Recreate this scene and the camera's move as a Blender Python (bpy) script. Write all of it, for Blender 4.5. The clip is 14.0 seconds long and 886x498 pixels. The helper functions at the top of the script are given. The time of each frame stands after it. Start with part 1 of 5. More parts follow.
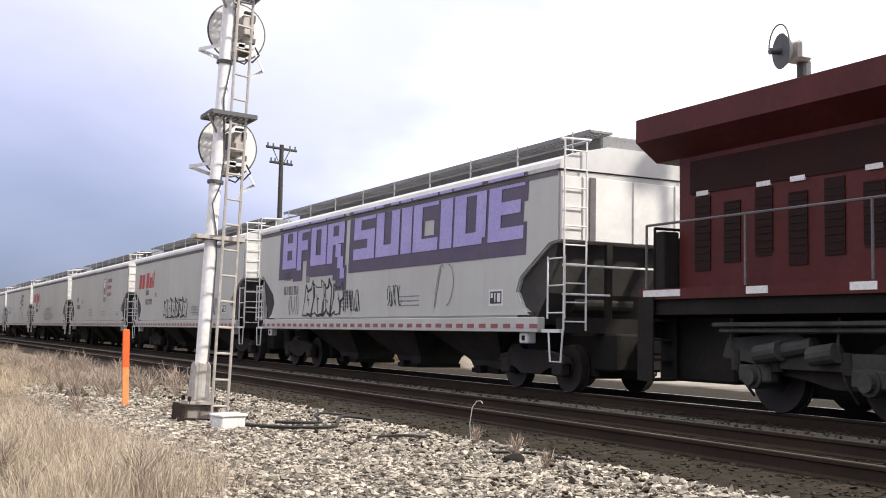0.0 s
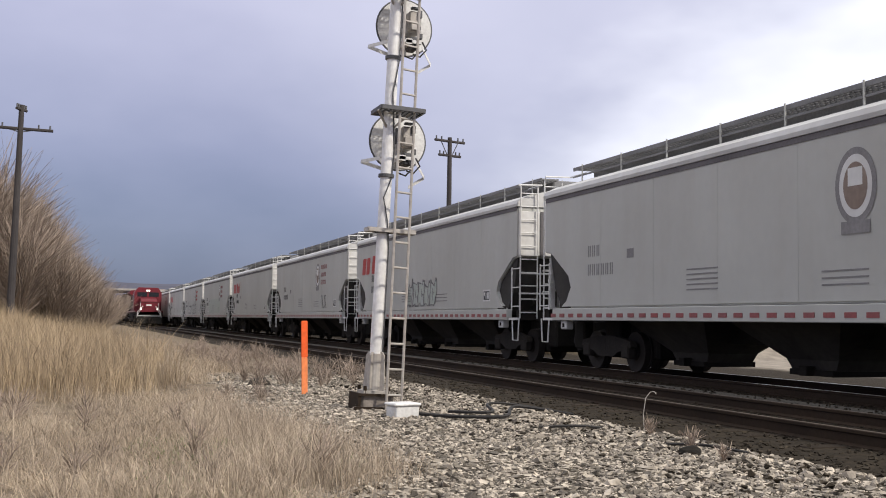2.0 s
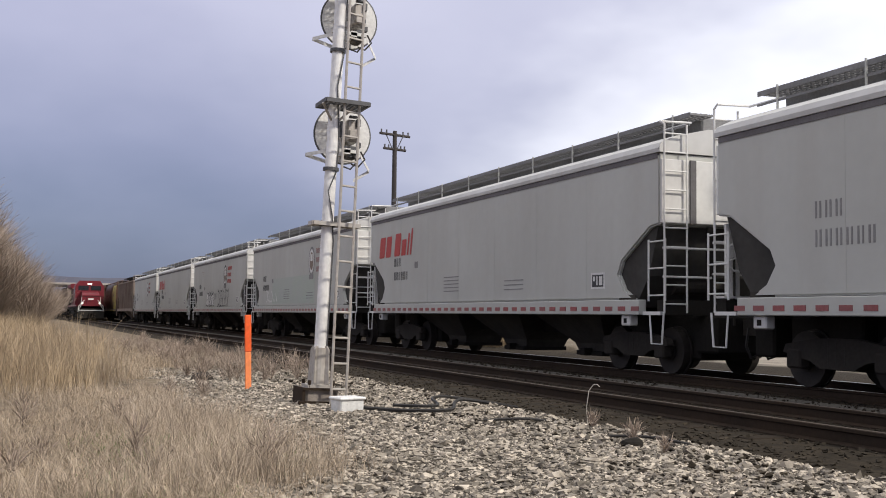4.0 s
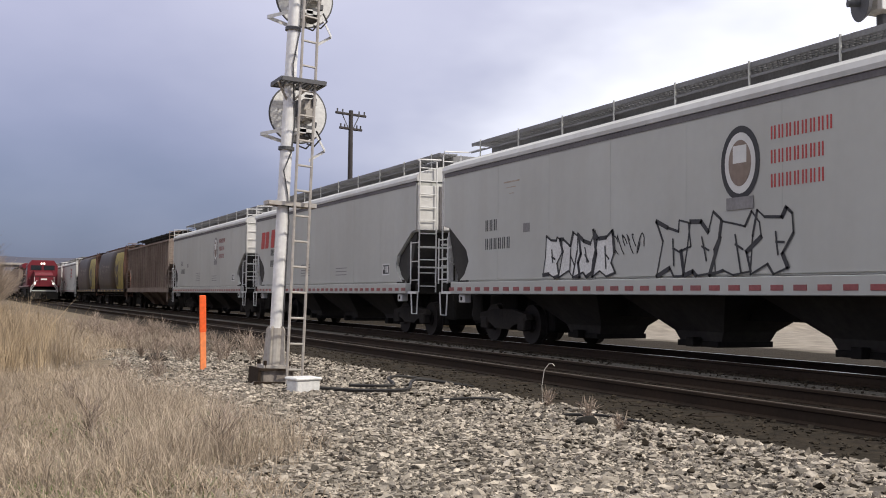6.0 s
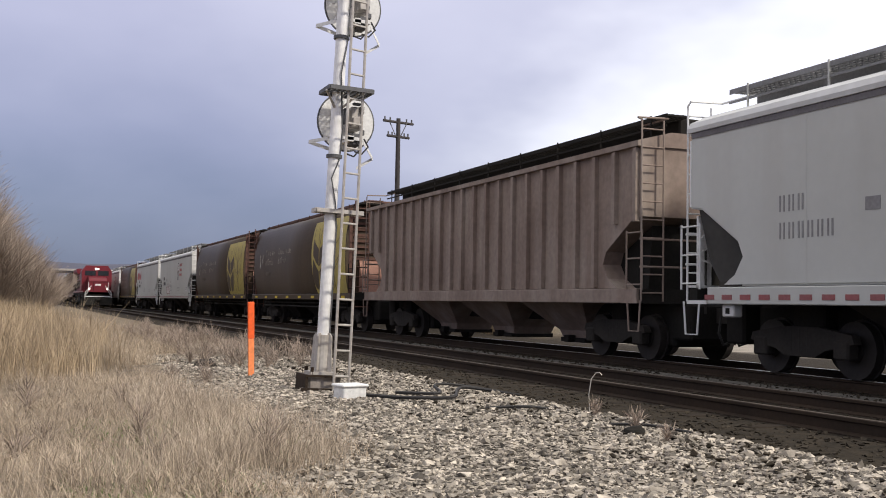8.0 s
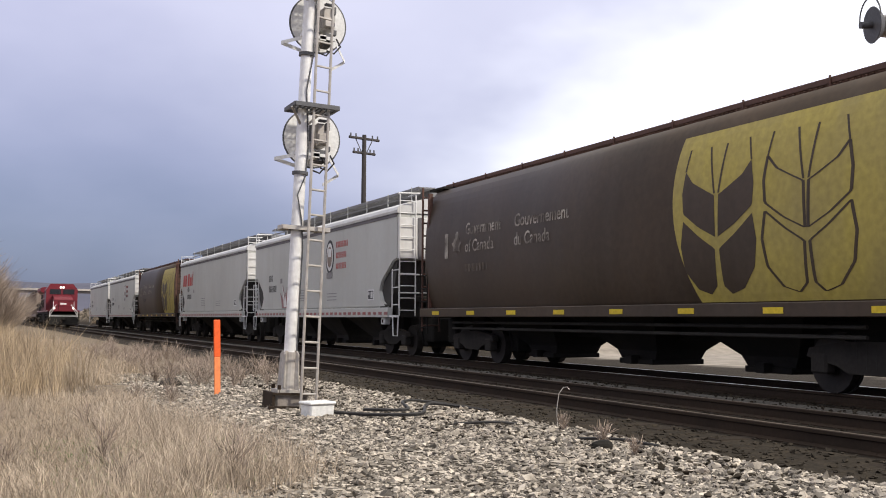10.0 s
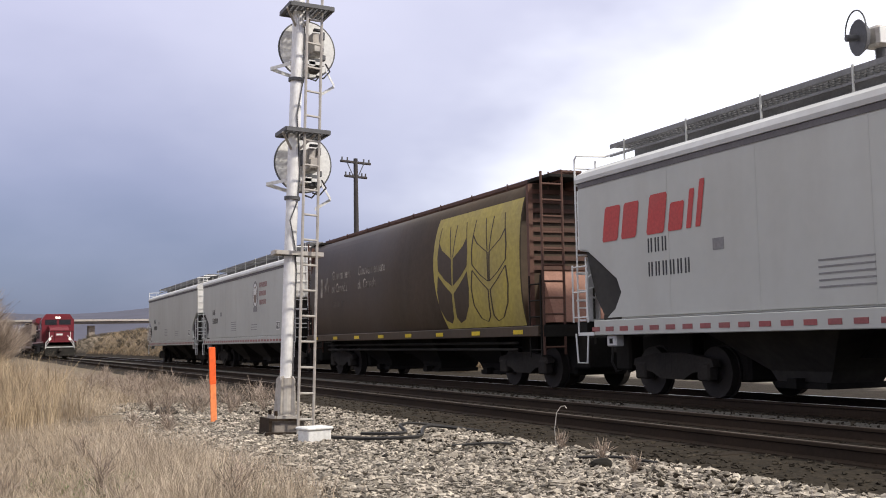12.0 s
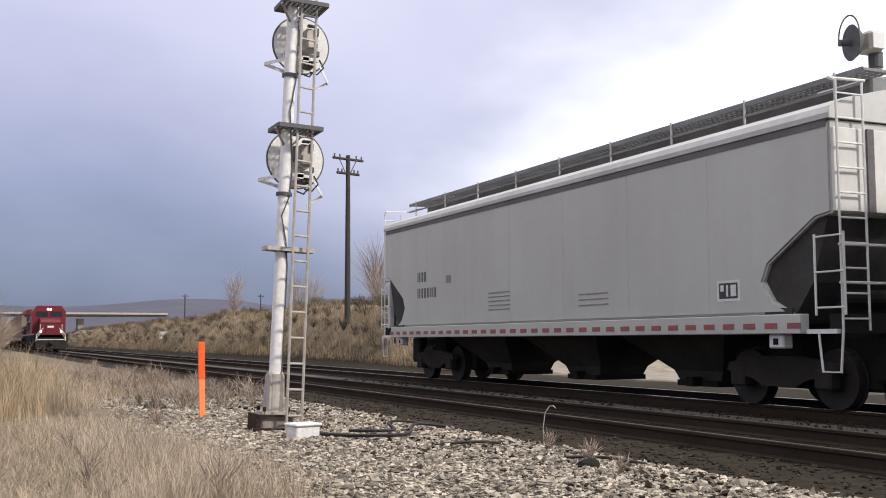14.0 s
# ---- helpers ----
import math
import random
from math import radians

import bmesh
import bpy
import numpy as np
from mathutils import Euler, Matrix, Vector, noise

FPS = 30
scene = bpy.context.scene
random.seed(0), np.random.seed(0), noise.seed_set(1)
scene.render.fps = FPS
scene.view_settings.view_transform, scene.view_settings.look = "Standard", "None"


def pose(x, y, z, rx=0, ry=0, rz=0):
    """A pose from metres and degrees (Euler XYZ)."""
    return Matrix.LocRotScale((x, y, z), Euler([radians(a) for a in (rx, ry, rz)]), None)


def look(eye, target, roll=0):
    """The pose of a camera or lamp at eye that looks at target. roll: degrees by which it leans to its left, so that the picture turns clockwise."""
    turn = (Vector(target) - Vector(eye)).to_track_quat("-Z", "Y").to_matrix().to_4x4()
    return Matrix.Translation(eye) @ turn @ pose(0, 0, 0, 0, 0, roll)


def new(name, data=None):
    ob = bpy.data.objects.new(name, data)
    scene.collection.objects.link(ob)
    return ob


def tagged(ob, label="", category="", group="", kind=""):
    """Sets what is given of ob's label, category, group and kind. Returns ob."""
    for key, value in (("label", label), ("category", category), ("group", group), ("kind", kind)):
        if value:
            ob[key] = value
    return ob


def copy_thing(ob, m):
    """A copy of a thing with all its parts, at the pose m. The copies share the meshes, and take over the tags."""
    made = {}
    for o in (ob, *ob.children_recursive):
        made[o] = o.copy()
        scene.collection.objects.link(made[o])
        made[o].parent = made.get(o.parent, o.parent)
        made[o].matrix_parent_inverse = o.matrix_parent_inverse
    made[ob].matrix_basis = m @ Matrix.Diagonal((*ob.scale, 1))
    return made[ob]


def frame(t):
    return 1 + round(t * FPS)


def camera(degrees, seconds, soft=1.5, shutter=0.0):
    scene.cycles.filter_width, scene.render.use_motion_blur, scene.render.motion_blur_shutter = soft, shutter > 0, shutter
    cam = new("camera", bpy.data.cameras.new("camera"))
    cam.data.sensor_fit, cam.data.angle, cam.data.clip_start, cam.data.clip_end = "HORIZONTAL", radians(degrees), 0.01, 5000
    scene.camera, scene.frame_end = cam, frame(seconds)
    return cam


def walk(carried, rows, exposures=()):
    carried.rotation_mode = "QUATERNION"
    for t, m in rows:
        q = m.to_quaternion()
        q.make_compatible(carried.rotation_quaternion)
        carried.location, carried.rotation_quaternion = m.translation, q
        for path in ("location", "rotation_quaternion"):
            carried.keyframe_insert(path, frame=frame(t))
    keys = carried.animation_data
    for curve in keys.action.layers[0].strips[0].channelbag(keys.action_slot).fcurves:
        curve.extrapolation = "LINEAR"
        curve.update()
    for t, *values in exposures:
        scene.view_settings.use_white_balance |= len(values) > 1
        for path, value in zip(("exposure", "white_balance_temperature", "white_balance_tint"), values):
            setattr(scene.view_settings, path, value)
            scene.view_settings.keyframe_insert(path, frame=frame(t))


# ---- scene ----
EYE = (0.0, 0.0, 1.0)
# seconds, yaw, pitch, lean in degrees; the track runs along +y
TURNS = [
    (0, -27.79, 4.53, 1.09),
    (0.5, -24.25, 5.25, -0.41),
    (1, -20.53, 4.66, 0.49),
    (1.5, -19.69, 4.18, 0.48),
    (2, -18.76, 3.86, 0.83),
    (2.5, -18.92, 3.67, 1.18),
    (3, -20.30, 4.21, 1.49),
    (5.3, -22.49, 2.74, 0.34),
    (5.5, -22.66, 3.06, 0.33),
    (6, -24.06, 2.53, 0.61),
    (6.5, -22.45, 2.01, -0.26),
    (7, -21.09, 2.02, 0.14),
    (7.2, -21.26, 2.80, 0.47),
    (9.3, -21.93, 2.99, 1.36),
    (9.5, -23.23, 3.66, 1.93),
    (10, -23.32, 3.78, 0.38),
    (10.5, -22.29, 3.90, -0.09),
    (11, -22.57, 4.52, -0.95),
    (11.5, -23.77, 4.04, -1.16),
    (12, -23.67, 4.93, -1.03),
    (12.5, -23.26, 4.61, -0.44),
    (13, -23.97, 4.68, -0.27),
    (13.5, -24.39, 4.79, -0.57),
    (14, -24.14, 4.83, -0.21),
]


def heading(yaw, pitch):
    a, b = radians(yaw), radians(pitch)
    return Vector((-math.sin(a) * math.cos(b), math.cos(a) * math.cos(b), math.sin(b)))


cam = camera(44.9, 14.0, soft=1.0)
walk(cam, [(t, look(EYE, Vector(EYE) + heading(yaw, pitch), lean)) for t, yaw, pitch, lean in TURNS],
     exposures=[(0.0, 0.52), (0.5, 0.38), (1.0, 0.08), (2.0, -0.08), (3.0, -0.12), (5.5, -0.14), (6.5, -0.07), (7.2, -0.08), (9.5, 0.08), (10.5, 0.10), (11.0, 0.0), (12.0, 0.06), (14.0, 0.08)])

# ---- light ----
SUN_AZ, SUN_EL = 141.0, 40.0  # degrees clockwise from +y, degrees up
sun_dir = Vector((math.sin(radians(SUN_AZ)) * math.cos(radians(SUN_EL)), math.cos(radians(SUN_AZ)) * math.cos(radians(SUN_EL)), math.sin(radians(SUN_EL))))
world = bpy.data.worlds.new("sky")
scene.world = world
world.use_nodes = True


def sky_nodes():
    nt = world.node_tree
    nt.nodes.clear()
    N, L = nt.nodes.new, nt.links.new
    out, bg = N("ShaderNodeOutputWorld"), N("ShaderNodeBackground")
    co = N("ShaderNodeTexCoord")
    nishita = N("ShaderNodeTexSky")
    nishita.sky_type, nishita.sun_disc = "NISHITA", False
    nishita.sun_elevation, nishita.sun_rotation = radians(SUN_EL), radians(SUN_AZ)
    sep = N("ShaderNodeSeparateXYZ")
    L(co.outputs["Generated"], sep.inputs[0])
    # broad cloud masses
    mp = N("ShaderNodeMapping")
    mp.inputs["Scale"].default_value = (1.3, 1.3, 2.6)
    L(co.outputs["Generated"], mp.inputs[0])
    nz = N("ShaderNodeTexNoise")
    nz.inputs["Scale"].default_value, nz.inputs["Detail"].default_value, nz.inputs["Roughness"].default_value = 1.7, 5.0, 0.5
    L(mp.outputs[0], nz.inputs["Vector"])
    # height above the horizon: slate storm cloud low, lavender grey higher
    hgt = N("ShaderNodeMath")
    hgt.operation = "MULTIPLY_ADD"
    hgt.inputs[1].default_value = 0.35
    L(nz.outputs[0], hgt.inputs[0])
    L(sep.outputs["Z"], hgt.inputs[2])
    ramp = N("ShaderNodeValToRGB")
    e = ramp.color_ramp.elements
    e[0].position, e[0].color = 0.17, (0.115, 0.145, 0.270, 1)
    e[1].position, e[1].color = 0.85, (1.15, 1.12, 1.12, 1)
    m = e.new(0.30)
    m.color = (0.295, 0.31, 0.47, 1)
    m = e.new(0.52)
    m.color = (0.62, 0.61, 0.79, 1)
    L(hgt.outputs[0], ramp.inputs[0])
    # thin bright cloud towards the south-east, where the light comes through
    dot = N("ShaderNodeVectorMath")
    dot.operation = "DOT_PRODUCT"
    g = heading(-52, 3)
    dot.inputs[1].default_value = g
    L(co.outputs["Generated"], dot.inputs[0])
    add = N("ShaderNodeMath")
    add.operation = "MULTIPLY_ADD"
    add.inputs[1].default_value = 0.22
    L(nz.outputs[0], add.inputs[0])
    L(dot.outputs["Value"], add.inputs[2])
    gr = N("ShaderNodeMapRange")
    gr.interpolation_type = "SMOOTHSTEP"
    gr.inputs["From Min"].default_value, gr.inputs["From Max"].default_value = 0.975, 1.085
    L(add.outputs[0], gr.inputs["Value"])
    mix = N("ShaderNodeMix")
    mix.data_type = "RGBA"
    L(gr.outputs[0], mix.inputs[0])
    mix.inputs[7].default_value = (1.25, 1.25, 1.32, 1)
    # broad paler cloud high up, between the storm and the bright break
    dot2 = N("ShaderNodeVectorMath")
    dot2.operation = "DOT_PRODUCT"
    dot2.inputs[1].default_value = heading(-24, 22)
    L(co.outputs["Generated"], dot2.inputs[0])
    add2 = N("ShaderNodeMath")
    add2.operation = "MULTIPLY_ADD"
    add2.inputs[1].default_value = 0.05
    L(nz.outputs[0], add2.inputs[0])
    L(dot2.outputs["Value"], add2.inputs[2])
    lift = N("ShaderNodeMapRange")
    lift.interpolation_type = "SMOOTHSTEP"
    lift.inputs["From Min"].default_value, lift.inputs["From Max"].default_value, lift.inputs["To Max"].default_value = 0.965, 1.03, 0.45
    L(add2.outputs[0], lift.inputs["Value"])
    pale = N("ShaderNodeMix")
    pale.data_type = "RGBA"
    L(lift.outputs[0], pale.inputs[0])
    L(ramp.outputs[0], pale.inputs[6])
    pale.inputs[7].default_value = (0.84, 0.83, 0.97, 1)
    L(pale.outputs[2], mix.inputs[6])
    # a little clear-sky colour above the cloud
    mul = N("ShaderNodeMix")
    mul.data_type, mul.blend_type = "RGBA", "ADD"
    mul.inputs[0].default_value = 0.02
    L(mix.outputs[2], mul.inputs[6])
    L(nishita.outputs[0], mul.inputs[7])
    L(mul.outputs[2], bg.inputs["Color"])
    bg.inputs["Strength"].default_value = 1.0
    L(bg.outputs[0], out.inputs["Surface"])


sky_nodes()
sun = new("sun", bpy.data.lights.new("sun", "SUN"))
sun.data.energy, sun.data.angle, sun.data.color = 3.4, radians(4), (1.0, 0.93, 0.83)
sun.matrix_world = look((0, 0, 60), Vector((0, 0, 60)) - sun_dir)


# ---- materials ----
def material(name, color, second=None, rough=0.7, metal=0.0, grain=20.0, blotch=1.2, bump=0.1, mixing=0.5, streak=None, island=0.0, each=0.0, spec=0.4, streaks=0.55, fine=0.6):
    """Base colour varied at two scales; streak: a colour that runs down the surface in thin stains."""
    mat = bpy.data.materials.new(name)
    mat.use_nodes = True
    nt = mat.node_tree
    N, L = nt.nodes.new, nt.links.new
    bsdf = nt.nodes["Principled BSDF"]
    bsdf.inputs["Roughness"].default_value, bsdf.inputs["Metallic"].default_value = rough, metal
    bsdf.inputs["Specular IOR Level"].default_value = spec
    co = N("ShaderNodeTexCoord")
    big, small = N("ShaderNodeTexNoise"), N("ShaderNodeTexNoise")
    big.inputs["Scale"].default_value, big.inputs["Detail"].default_value = blotch, 6
    small.inputs["Scale"].default_value, small.inputs["Detail"].default_value = grain, 4
    for n in (big, small):
        L(co.outputs["Object"], n.inputs["Vector"])
    second = second or tuple(c * 0.7 for c in color)
    r1 = N("ShaderNodeMapRange")
    r1.inputs["From Min"].default_value, r1.inputs["From Max"].default_value = 0.35, 0.68
    r1.inputs["To Max"].default_value = mixing * 1.6
    L(big.outputs[0], r1.inputs["Value"])
    m1 = N("ShaderNodeMix")
    m1.data_type = "RGBA"
    m1.inputs[6].default_value, m1.inputs[7].default_value = (*color, 1), (*second, 1)
    L(r1.outputs[0], m1.inputs[0])
    col = m1.outputs[2]
    if streak:
        mp = N("ShaderNodeMapping")
        mp.inputs["Scale"].default_value = (1.1, 1.1, 0.12)
        L(co.outputs["Object"], mp.inputs[0])
        sn = N("ShaderNodeTexNoise")
        sn.inputs["Scale"].default_value, sn.inputs["Detail"].default_value = 1.6, 7
        L(mp.outputs[0], sn.inputs["Vector"])
        rs = N("ShaderNodeMapRange")
        rs.inputs["From Min"].default_value, rs.inputs["From Max"].default_value, rs.inputs["To Max"].default_value = 0.46, 0.75, streaks
        L(sn.outputs[0], rs.inputs["Value"])
        m3 = N("ShaderNodeMix")
        m3.data_type = "RGBA"
        L(rs.outputs[0], m3.inputs[0])
        L(col, m3.inputs[6])
        m3.inputs[7].default_value = (*streak, 1)
        col = m3.outputs[2]
    m2 = N("ShaderNodeMix")
    m2.data_type, m2.blend_type = "RGBA", "MULTIPLY"
    m2.inputs[0].default_value = fine
    r2 = N("ShaderNodeMapRange")
    r2.inputs["From Min"].default_value, r2.inputs["From Max"].default_value, r2.inputs["To Min"].default_value, r2.inputs["To Max"].default_value = 0.3, 0.7, 0.72, 1.12
    L(small.outputs[0], r2.inputs["Value"])
    L(col, m2.inputs[6])
    L(r2.outputs[0], m2.inputs[7])
    col = m2.outputs[2]
    vary = island or each
    if vary:
        src = N("ShaderNodeNewGeometry").outputs["Random Per Island"] if island else N("ShaderNodeObjectInfo").outputs["Random"]
        rv = N("ShaderNodeMapRange")
        rv.inputs["To Min"].default_value, rv.inputs["To Max"].default_value = 1 - vary, 1 + vary
        L(src, rv.inputs["Value"])
        mv = N("ShaderNodeMix")
        mv.data_type, mv.blend_type = "RGBA", "MULTIPLY"
        mv.inputs[0].default_value = 1.0
        L(col, mv.inputs[6])
        L(rv.outputs[0], mv.inputs[7])
        col = mv.outputs[2]
    L(col, bsdf.inputs["Base Color"])
    if bump:
        bp = N("ShaderNodeBump")
        bp.inputs["Strength"].default_value, bp.inputs["Distance"].default_value = bump, 0.02
        L(small.outputs[0], bp.inputs["Height"])
        L(bp.outputs[0], bsdf.inputs["Normal"])
    return mat


def glowing(name, color, strength):
    mat = material(name, color)
    b = mat.node_tree.nodes["Principled BSDF"]
    b.inputs["Emission Color"].default_value, b.inputs["Emission Strength"].default_value = (*color, 1), strength
    return mat


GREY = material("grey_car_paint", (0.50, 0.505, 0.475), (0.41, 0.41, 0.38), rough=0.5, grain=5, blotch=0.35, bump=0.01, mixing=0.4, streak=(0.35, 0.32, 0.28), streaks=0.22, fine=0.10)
# ends and roof are set paler than the car sides
GREY_END = material("pale_end_grey", (0.74, 0.74, 0.72), (0.60, 0.59, 0.57), rough=0.5, grain=10, bump=0.02, streak=(0.42, 0.38, 0.34), streaks=0.30, fine=0.2)
ROOF = material("pale_roof_grey", (0.60, 0.60, 0.585), (0.48, 0.475, 0.455), rough=0.55, grain=6, blotch=0.6, bump=0.02, streak=(0.36, 0.33, 0.30), streaks=0.25, fine=0.2)
RUST = material("thin_rust_stain", (0.36, 0.27, 0.19), (0.45, 0.40, 0.34), rough=0.7, blotch=4, mixing=0.7)
WHITE = material("white_paint", (0.78, 0.78, 0.76), (0.6, 0.59, 0.57), rough=0.5, grain=25, bump=0.05)
# colours the drawn eave shadow; dark ribs, handrails and bridge deck share it
STRIPE = material("dark_grey_shade_and_fittings", (0.16, 0.15, 0.155), rough=0.8)
# grey paint set near black: shade under the car ends is in this colour
SLOPE = material("shade_dark_slope_grey", (0.050, 0.048, 0.044), (0.026, 0.024, 0.022), rough=0.8, grain=9, blotch=1.6, bump=0.05, streak=(0.04, 0.035, 0.03))
BOGIE = material("dusty_cast_bogie", (0.062, 0.062, 0.056), (0.030, 0.029, 0.026), rough=0.85, spec=0.25, grain=14, blotch=2.5, bump=0.15)
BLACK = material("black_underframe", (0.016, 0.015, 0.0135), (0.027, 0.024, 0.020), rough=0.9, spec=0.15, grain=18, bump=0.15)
BROWNBLACK = material("grimy_running_gear", (0.030, 0.027, 0.024), (0.050, 0.043, 0.036), rough=0.9, spec=0.2, grain=18, bump=0.15)
HOPPER_BAY = material("dark_hopper_bay", (0.060, 0.055, 0.047), (0.032, 0.029, 0.026), rough=0.9, spec=0.2, grain=9, bump=0.1)
WHEEL = material("worn_steel_wheel", (0.045, 0.038, 0.033), (0.025, 0.022, 0.02), rough=0.7, metal=0.3)
GRATE = material("dark_galvanised_grating", (0.24, 0.24, 0.243), (0.15, 0.15, 0.15), rough=0.7, metal=0.2)
BROWN = material("brown_hopper_paint", (0.070, 0.047, 0.029), (0.048, 0.034, 0.022), rough=0.5, spec=0.3, grain=8, blotch=0.5, bump=0.03, streak=(0.085, 0.068, 0.052), streaks=0.4)
BROWN_END = material("red_brown_end_paint", (0.115, 0.055, 0.038), (0.075, 0.04, 0.03), rough=0.7, bump=0.1)
PRIMER = material("faded_pink_primer", (0.36, 0.19, 0.135), (0.22, 0.10, 0.07), rough=0.7)
YELLOW = material("faded_yellow_paint", (0.44, 0.35, 0.07), (0.36, 0.29, 0.085), rough=0.55, grain=10, blotch=0.9, streak=(0.30, 0.24, 0.10), bump=0.03)
YELLOW_TAPE = material("yellow_reflector", (0.75, 0.55, 0.03), rough=0.4)
FADED = material("faded_white_lettering", (0.46, 0.42, 0.35), (0.08, 0.06, 0.045), rough=0.6, blotch=2.6, mixing=0.8)
RIB = material("weathered_tan_car_paint", (0.25, 0.19, 0.155), (0.17, 0.12, 0.095), rough=0.75, grain=8, blotch=0.8, streak=(0.40, 0.35, 0.30), streaks=0.5)
RED = material("faded_red_car_lettering", (0.50, 0.055, 0.05), (0.42, 0.08, 0.07), rough=0.5, bump=0.02)
REDTAPE = material("red_reflective_tape", (0.31, 0.085, 0.085), (0.24, 0.10, 0.10), rough=0.4)
INK = material("black_stencil_paint", (0.035, 0.035, 0.04), (0.06, 0.06, 0.06), rough=0.6)
FADED_INK = material("faded_grey_stencil", (0.27, 0.26, 0.26), rough=0.6)
FADED_FAINT = material("worn_out_lettering", (0.17, 0.14, 0.115), (0.09, 0.07, 0.055), rough=0.6, blotch=3)
FADED_RED = material("faded_maroon_lettering", (0.34, 0.14, 0.14), (0.38, 0.24, 0.23), rough=0.6)
PURPLE = material("lilac_spray_paint", (0.36, 0.32, 0.62), (0.43, 0.39, 0.66), rough=0.5, blotch=1.0, bump=0.02)
PURPLE_DARK = material("dark_violet_spray_paint", (0.085, 0.068, 0.115), (0.11, 0.09, 0.13), rough=0.5, bump=0.02)
GREEN_WASH = material("thin_green_overspray", (0.44, 0.49, 0.43), (0.45, 0.47, 0.45), rough=0.55, blotch=1.5)
LOCO_RED = material("oxide_red_loco_paint", (0.086, 0.013, 0.011), (0.055, 0.010, 0.009), rough=0.55, spec=0.25, grain=10, blotch=0.8, bump=0.03, streak=(0.12, 0.03, 0.025), streaks=0.45)
LOCO_BRIGHT = material("bright_red_loco_paint", (0.165, 0.012, 0.021), (0.105, 0.010, 0.016), rough=0.5, bump=0.02)
GRILLE = material("dark_red_grille", (0.028, 0.009, 0.008), (0.018, 0.008, 0.007), rough=0.8, spec=0.2)
GLASS = material("dark_cab_glass", (0.02, 0.022, 0.025), rough=0.1, spec=0.6, bump=0)
SILVER = material("aluminium_paint", (0.86, 0.855, 0.84), (0.70, 0.68, 0.65), rough=0.34, metal=0.12, grain=12, blotch=2.5, bump=0.06, streak=(0.38, 0.33, 0.29), streaks=0.35)
SILVER_WORN = material("worn_aluminium_paint", (0.50, 0.47, 0.43), (0.36, 0.32, 0.28), rough=0.5, metal=0.3, grain=15, blotch=4)
STEEL_DARK = material("dark_galvanised_bracket", (0.12, 0.12, 0.125), rough=0.6, metal=0.3)
CONCRETE = material("old_concrete", (0.34, 0.30, 0.26), (0.16, 0.135, 0.115), rough=0.9, grain=25, blotch=4, bump=0.3)
ORANGE = material("fluorescent_orange_plastic", (0.88, 0.13, 0.025), (0.80, 0.11, 0.02), rough=0.5, bump=0.02)
ORANGE_PALE = material("sun_faded_orange_plastic", (0.90, 0.28, 0.10), (0.86, 0.24, 0.08), rough=0.5, bump=0.02)
RAIL = material("rusty_rail_steel", (0.040, 0.027, 0.018), (0.026, 0.019, 0.014), rough=0.7, grain=20, spec=0.12)
RAILHEAD = material("worn_rail_head", (0.13, 0.10, 0.075), (0.08, 0.063, 0.048), rough=0.6, metal=0.3)
BRIGHT_RAIL = material("polished_rail_head", (0.60, 0.60, 0.60), rough=0.3, metal=0.9)
TIE = material("dark_timber_sleeper", (0.030, 0.023, 0.017), (0.045, 0.035, 0.026), rough=0.95, grain=18, bump=0.4, each=0.25, spec=0.12)
WOODPOLE = material("weathered_pole_timber", (0.060, 0.053, 0.052), (0.038, 0.034, 0.034), rough=0.9, grain=14, bump=0.3)
STONE = material("pale_ballast_stone", (0.385, 0.34, 0.28), (0.125, 0.108, 0.087), rough=0.95, grain=30, blotch=9, bump=0.3, island=0.75)
STONE_EACH = material("single_ballast_stone", (0.31, 0.27, 0.225), (0.14, 0.12, 0.10), rough=0.95, grain=30, blotch=9, bump=0.3, each=0.45)
DARKSTONE = material("oily_brown_ballast", (0.050, 0.041, 0.030), (0.026, 0.022, 0.017), rough=0.95, grain=25, blotch=3, bump=0.4, island=0.4, spec=0.12)
STRAW = material("dry_grass", (0.45, 0.365, 0.268), (0.28, 0.222, 0.162), rough=0.9, grain=3, blotch=0.8, bump=0, island=0.35, mixing=0.6)
GOLD = material("tall_golden_grass", (0.47, 0.365, 0.235), (0.27, 0.205, 0.14), rough=0.9, grain=3, blotch=0.7, bump=0, island=0.3, mixing=0.5)
BANK_GRASS = material("bank_grass", (0.38, 0.28, 0.165), (0.17, 0.13, 0.09), rough=0.9, grain=3, blotch=0.12, bump=0, island=0.35, mixing=0.7)
TWIG = material("bare_brown_twigs", (0.35, 0.28, 0.225), (0.25, 0.20, 0.16), rough=0.9, grain=5, blotch=0.2, bump=0, island=0.35)
WISP = material("grey_straw_wisps", (0.49, 0.405, 0.31), (0.33, 0.268, 0.205), rough=0.9, grain=3, blotch=1.5, bump=0, island=0.45, mixing=0.6)
SAGE = material("grey_brown_brush", (0.135, 0.11, 0.08), (0.085, 0.072, 0.055), rough=0.95, grain=4, blotch=0.4, bump=0, island=0.4)
GREEN = material("spring_weed_green", (0.12, 0.20, 0.045), rough=0.8, bump=0, island=0.3)
CABLE = material("black_cable", (0.03, 0.028, 0.027), rough=0.7)
# bluish haze of distance is mixed into the hill colour itself
HILL = material("haze_tinted_far_hill", (0.085, 0.085, 0.115), (0.055, 0.058, 0.085), rough=1.0, grain=0.02, blotch=0.006, bump=0)
LAMP = glowing("lit_headlight", (1.0, 0.93, 0.8), 2.0)


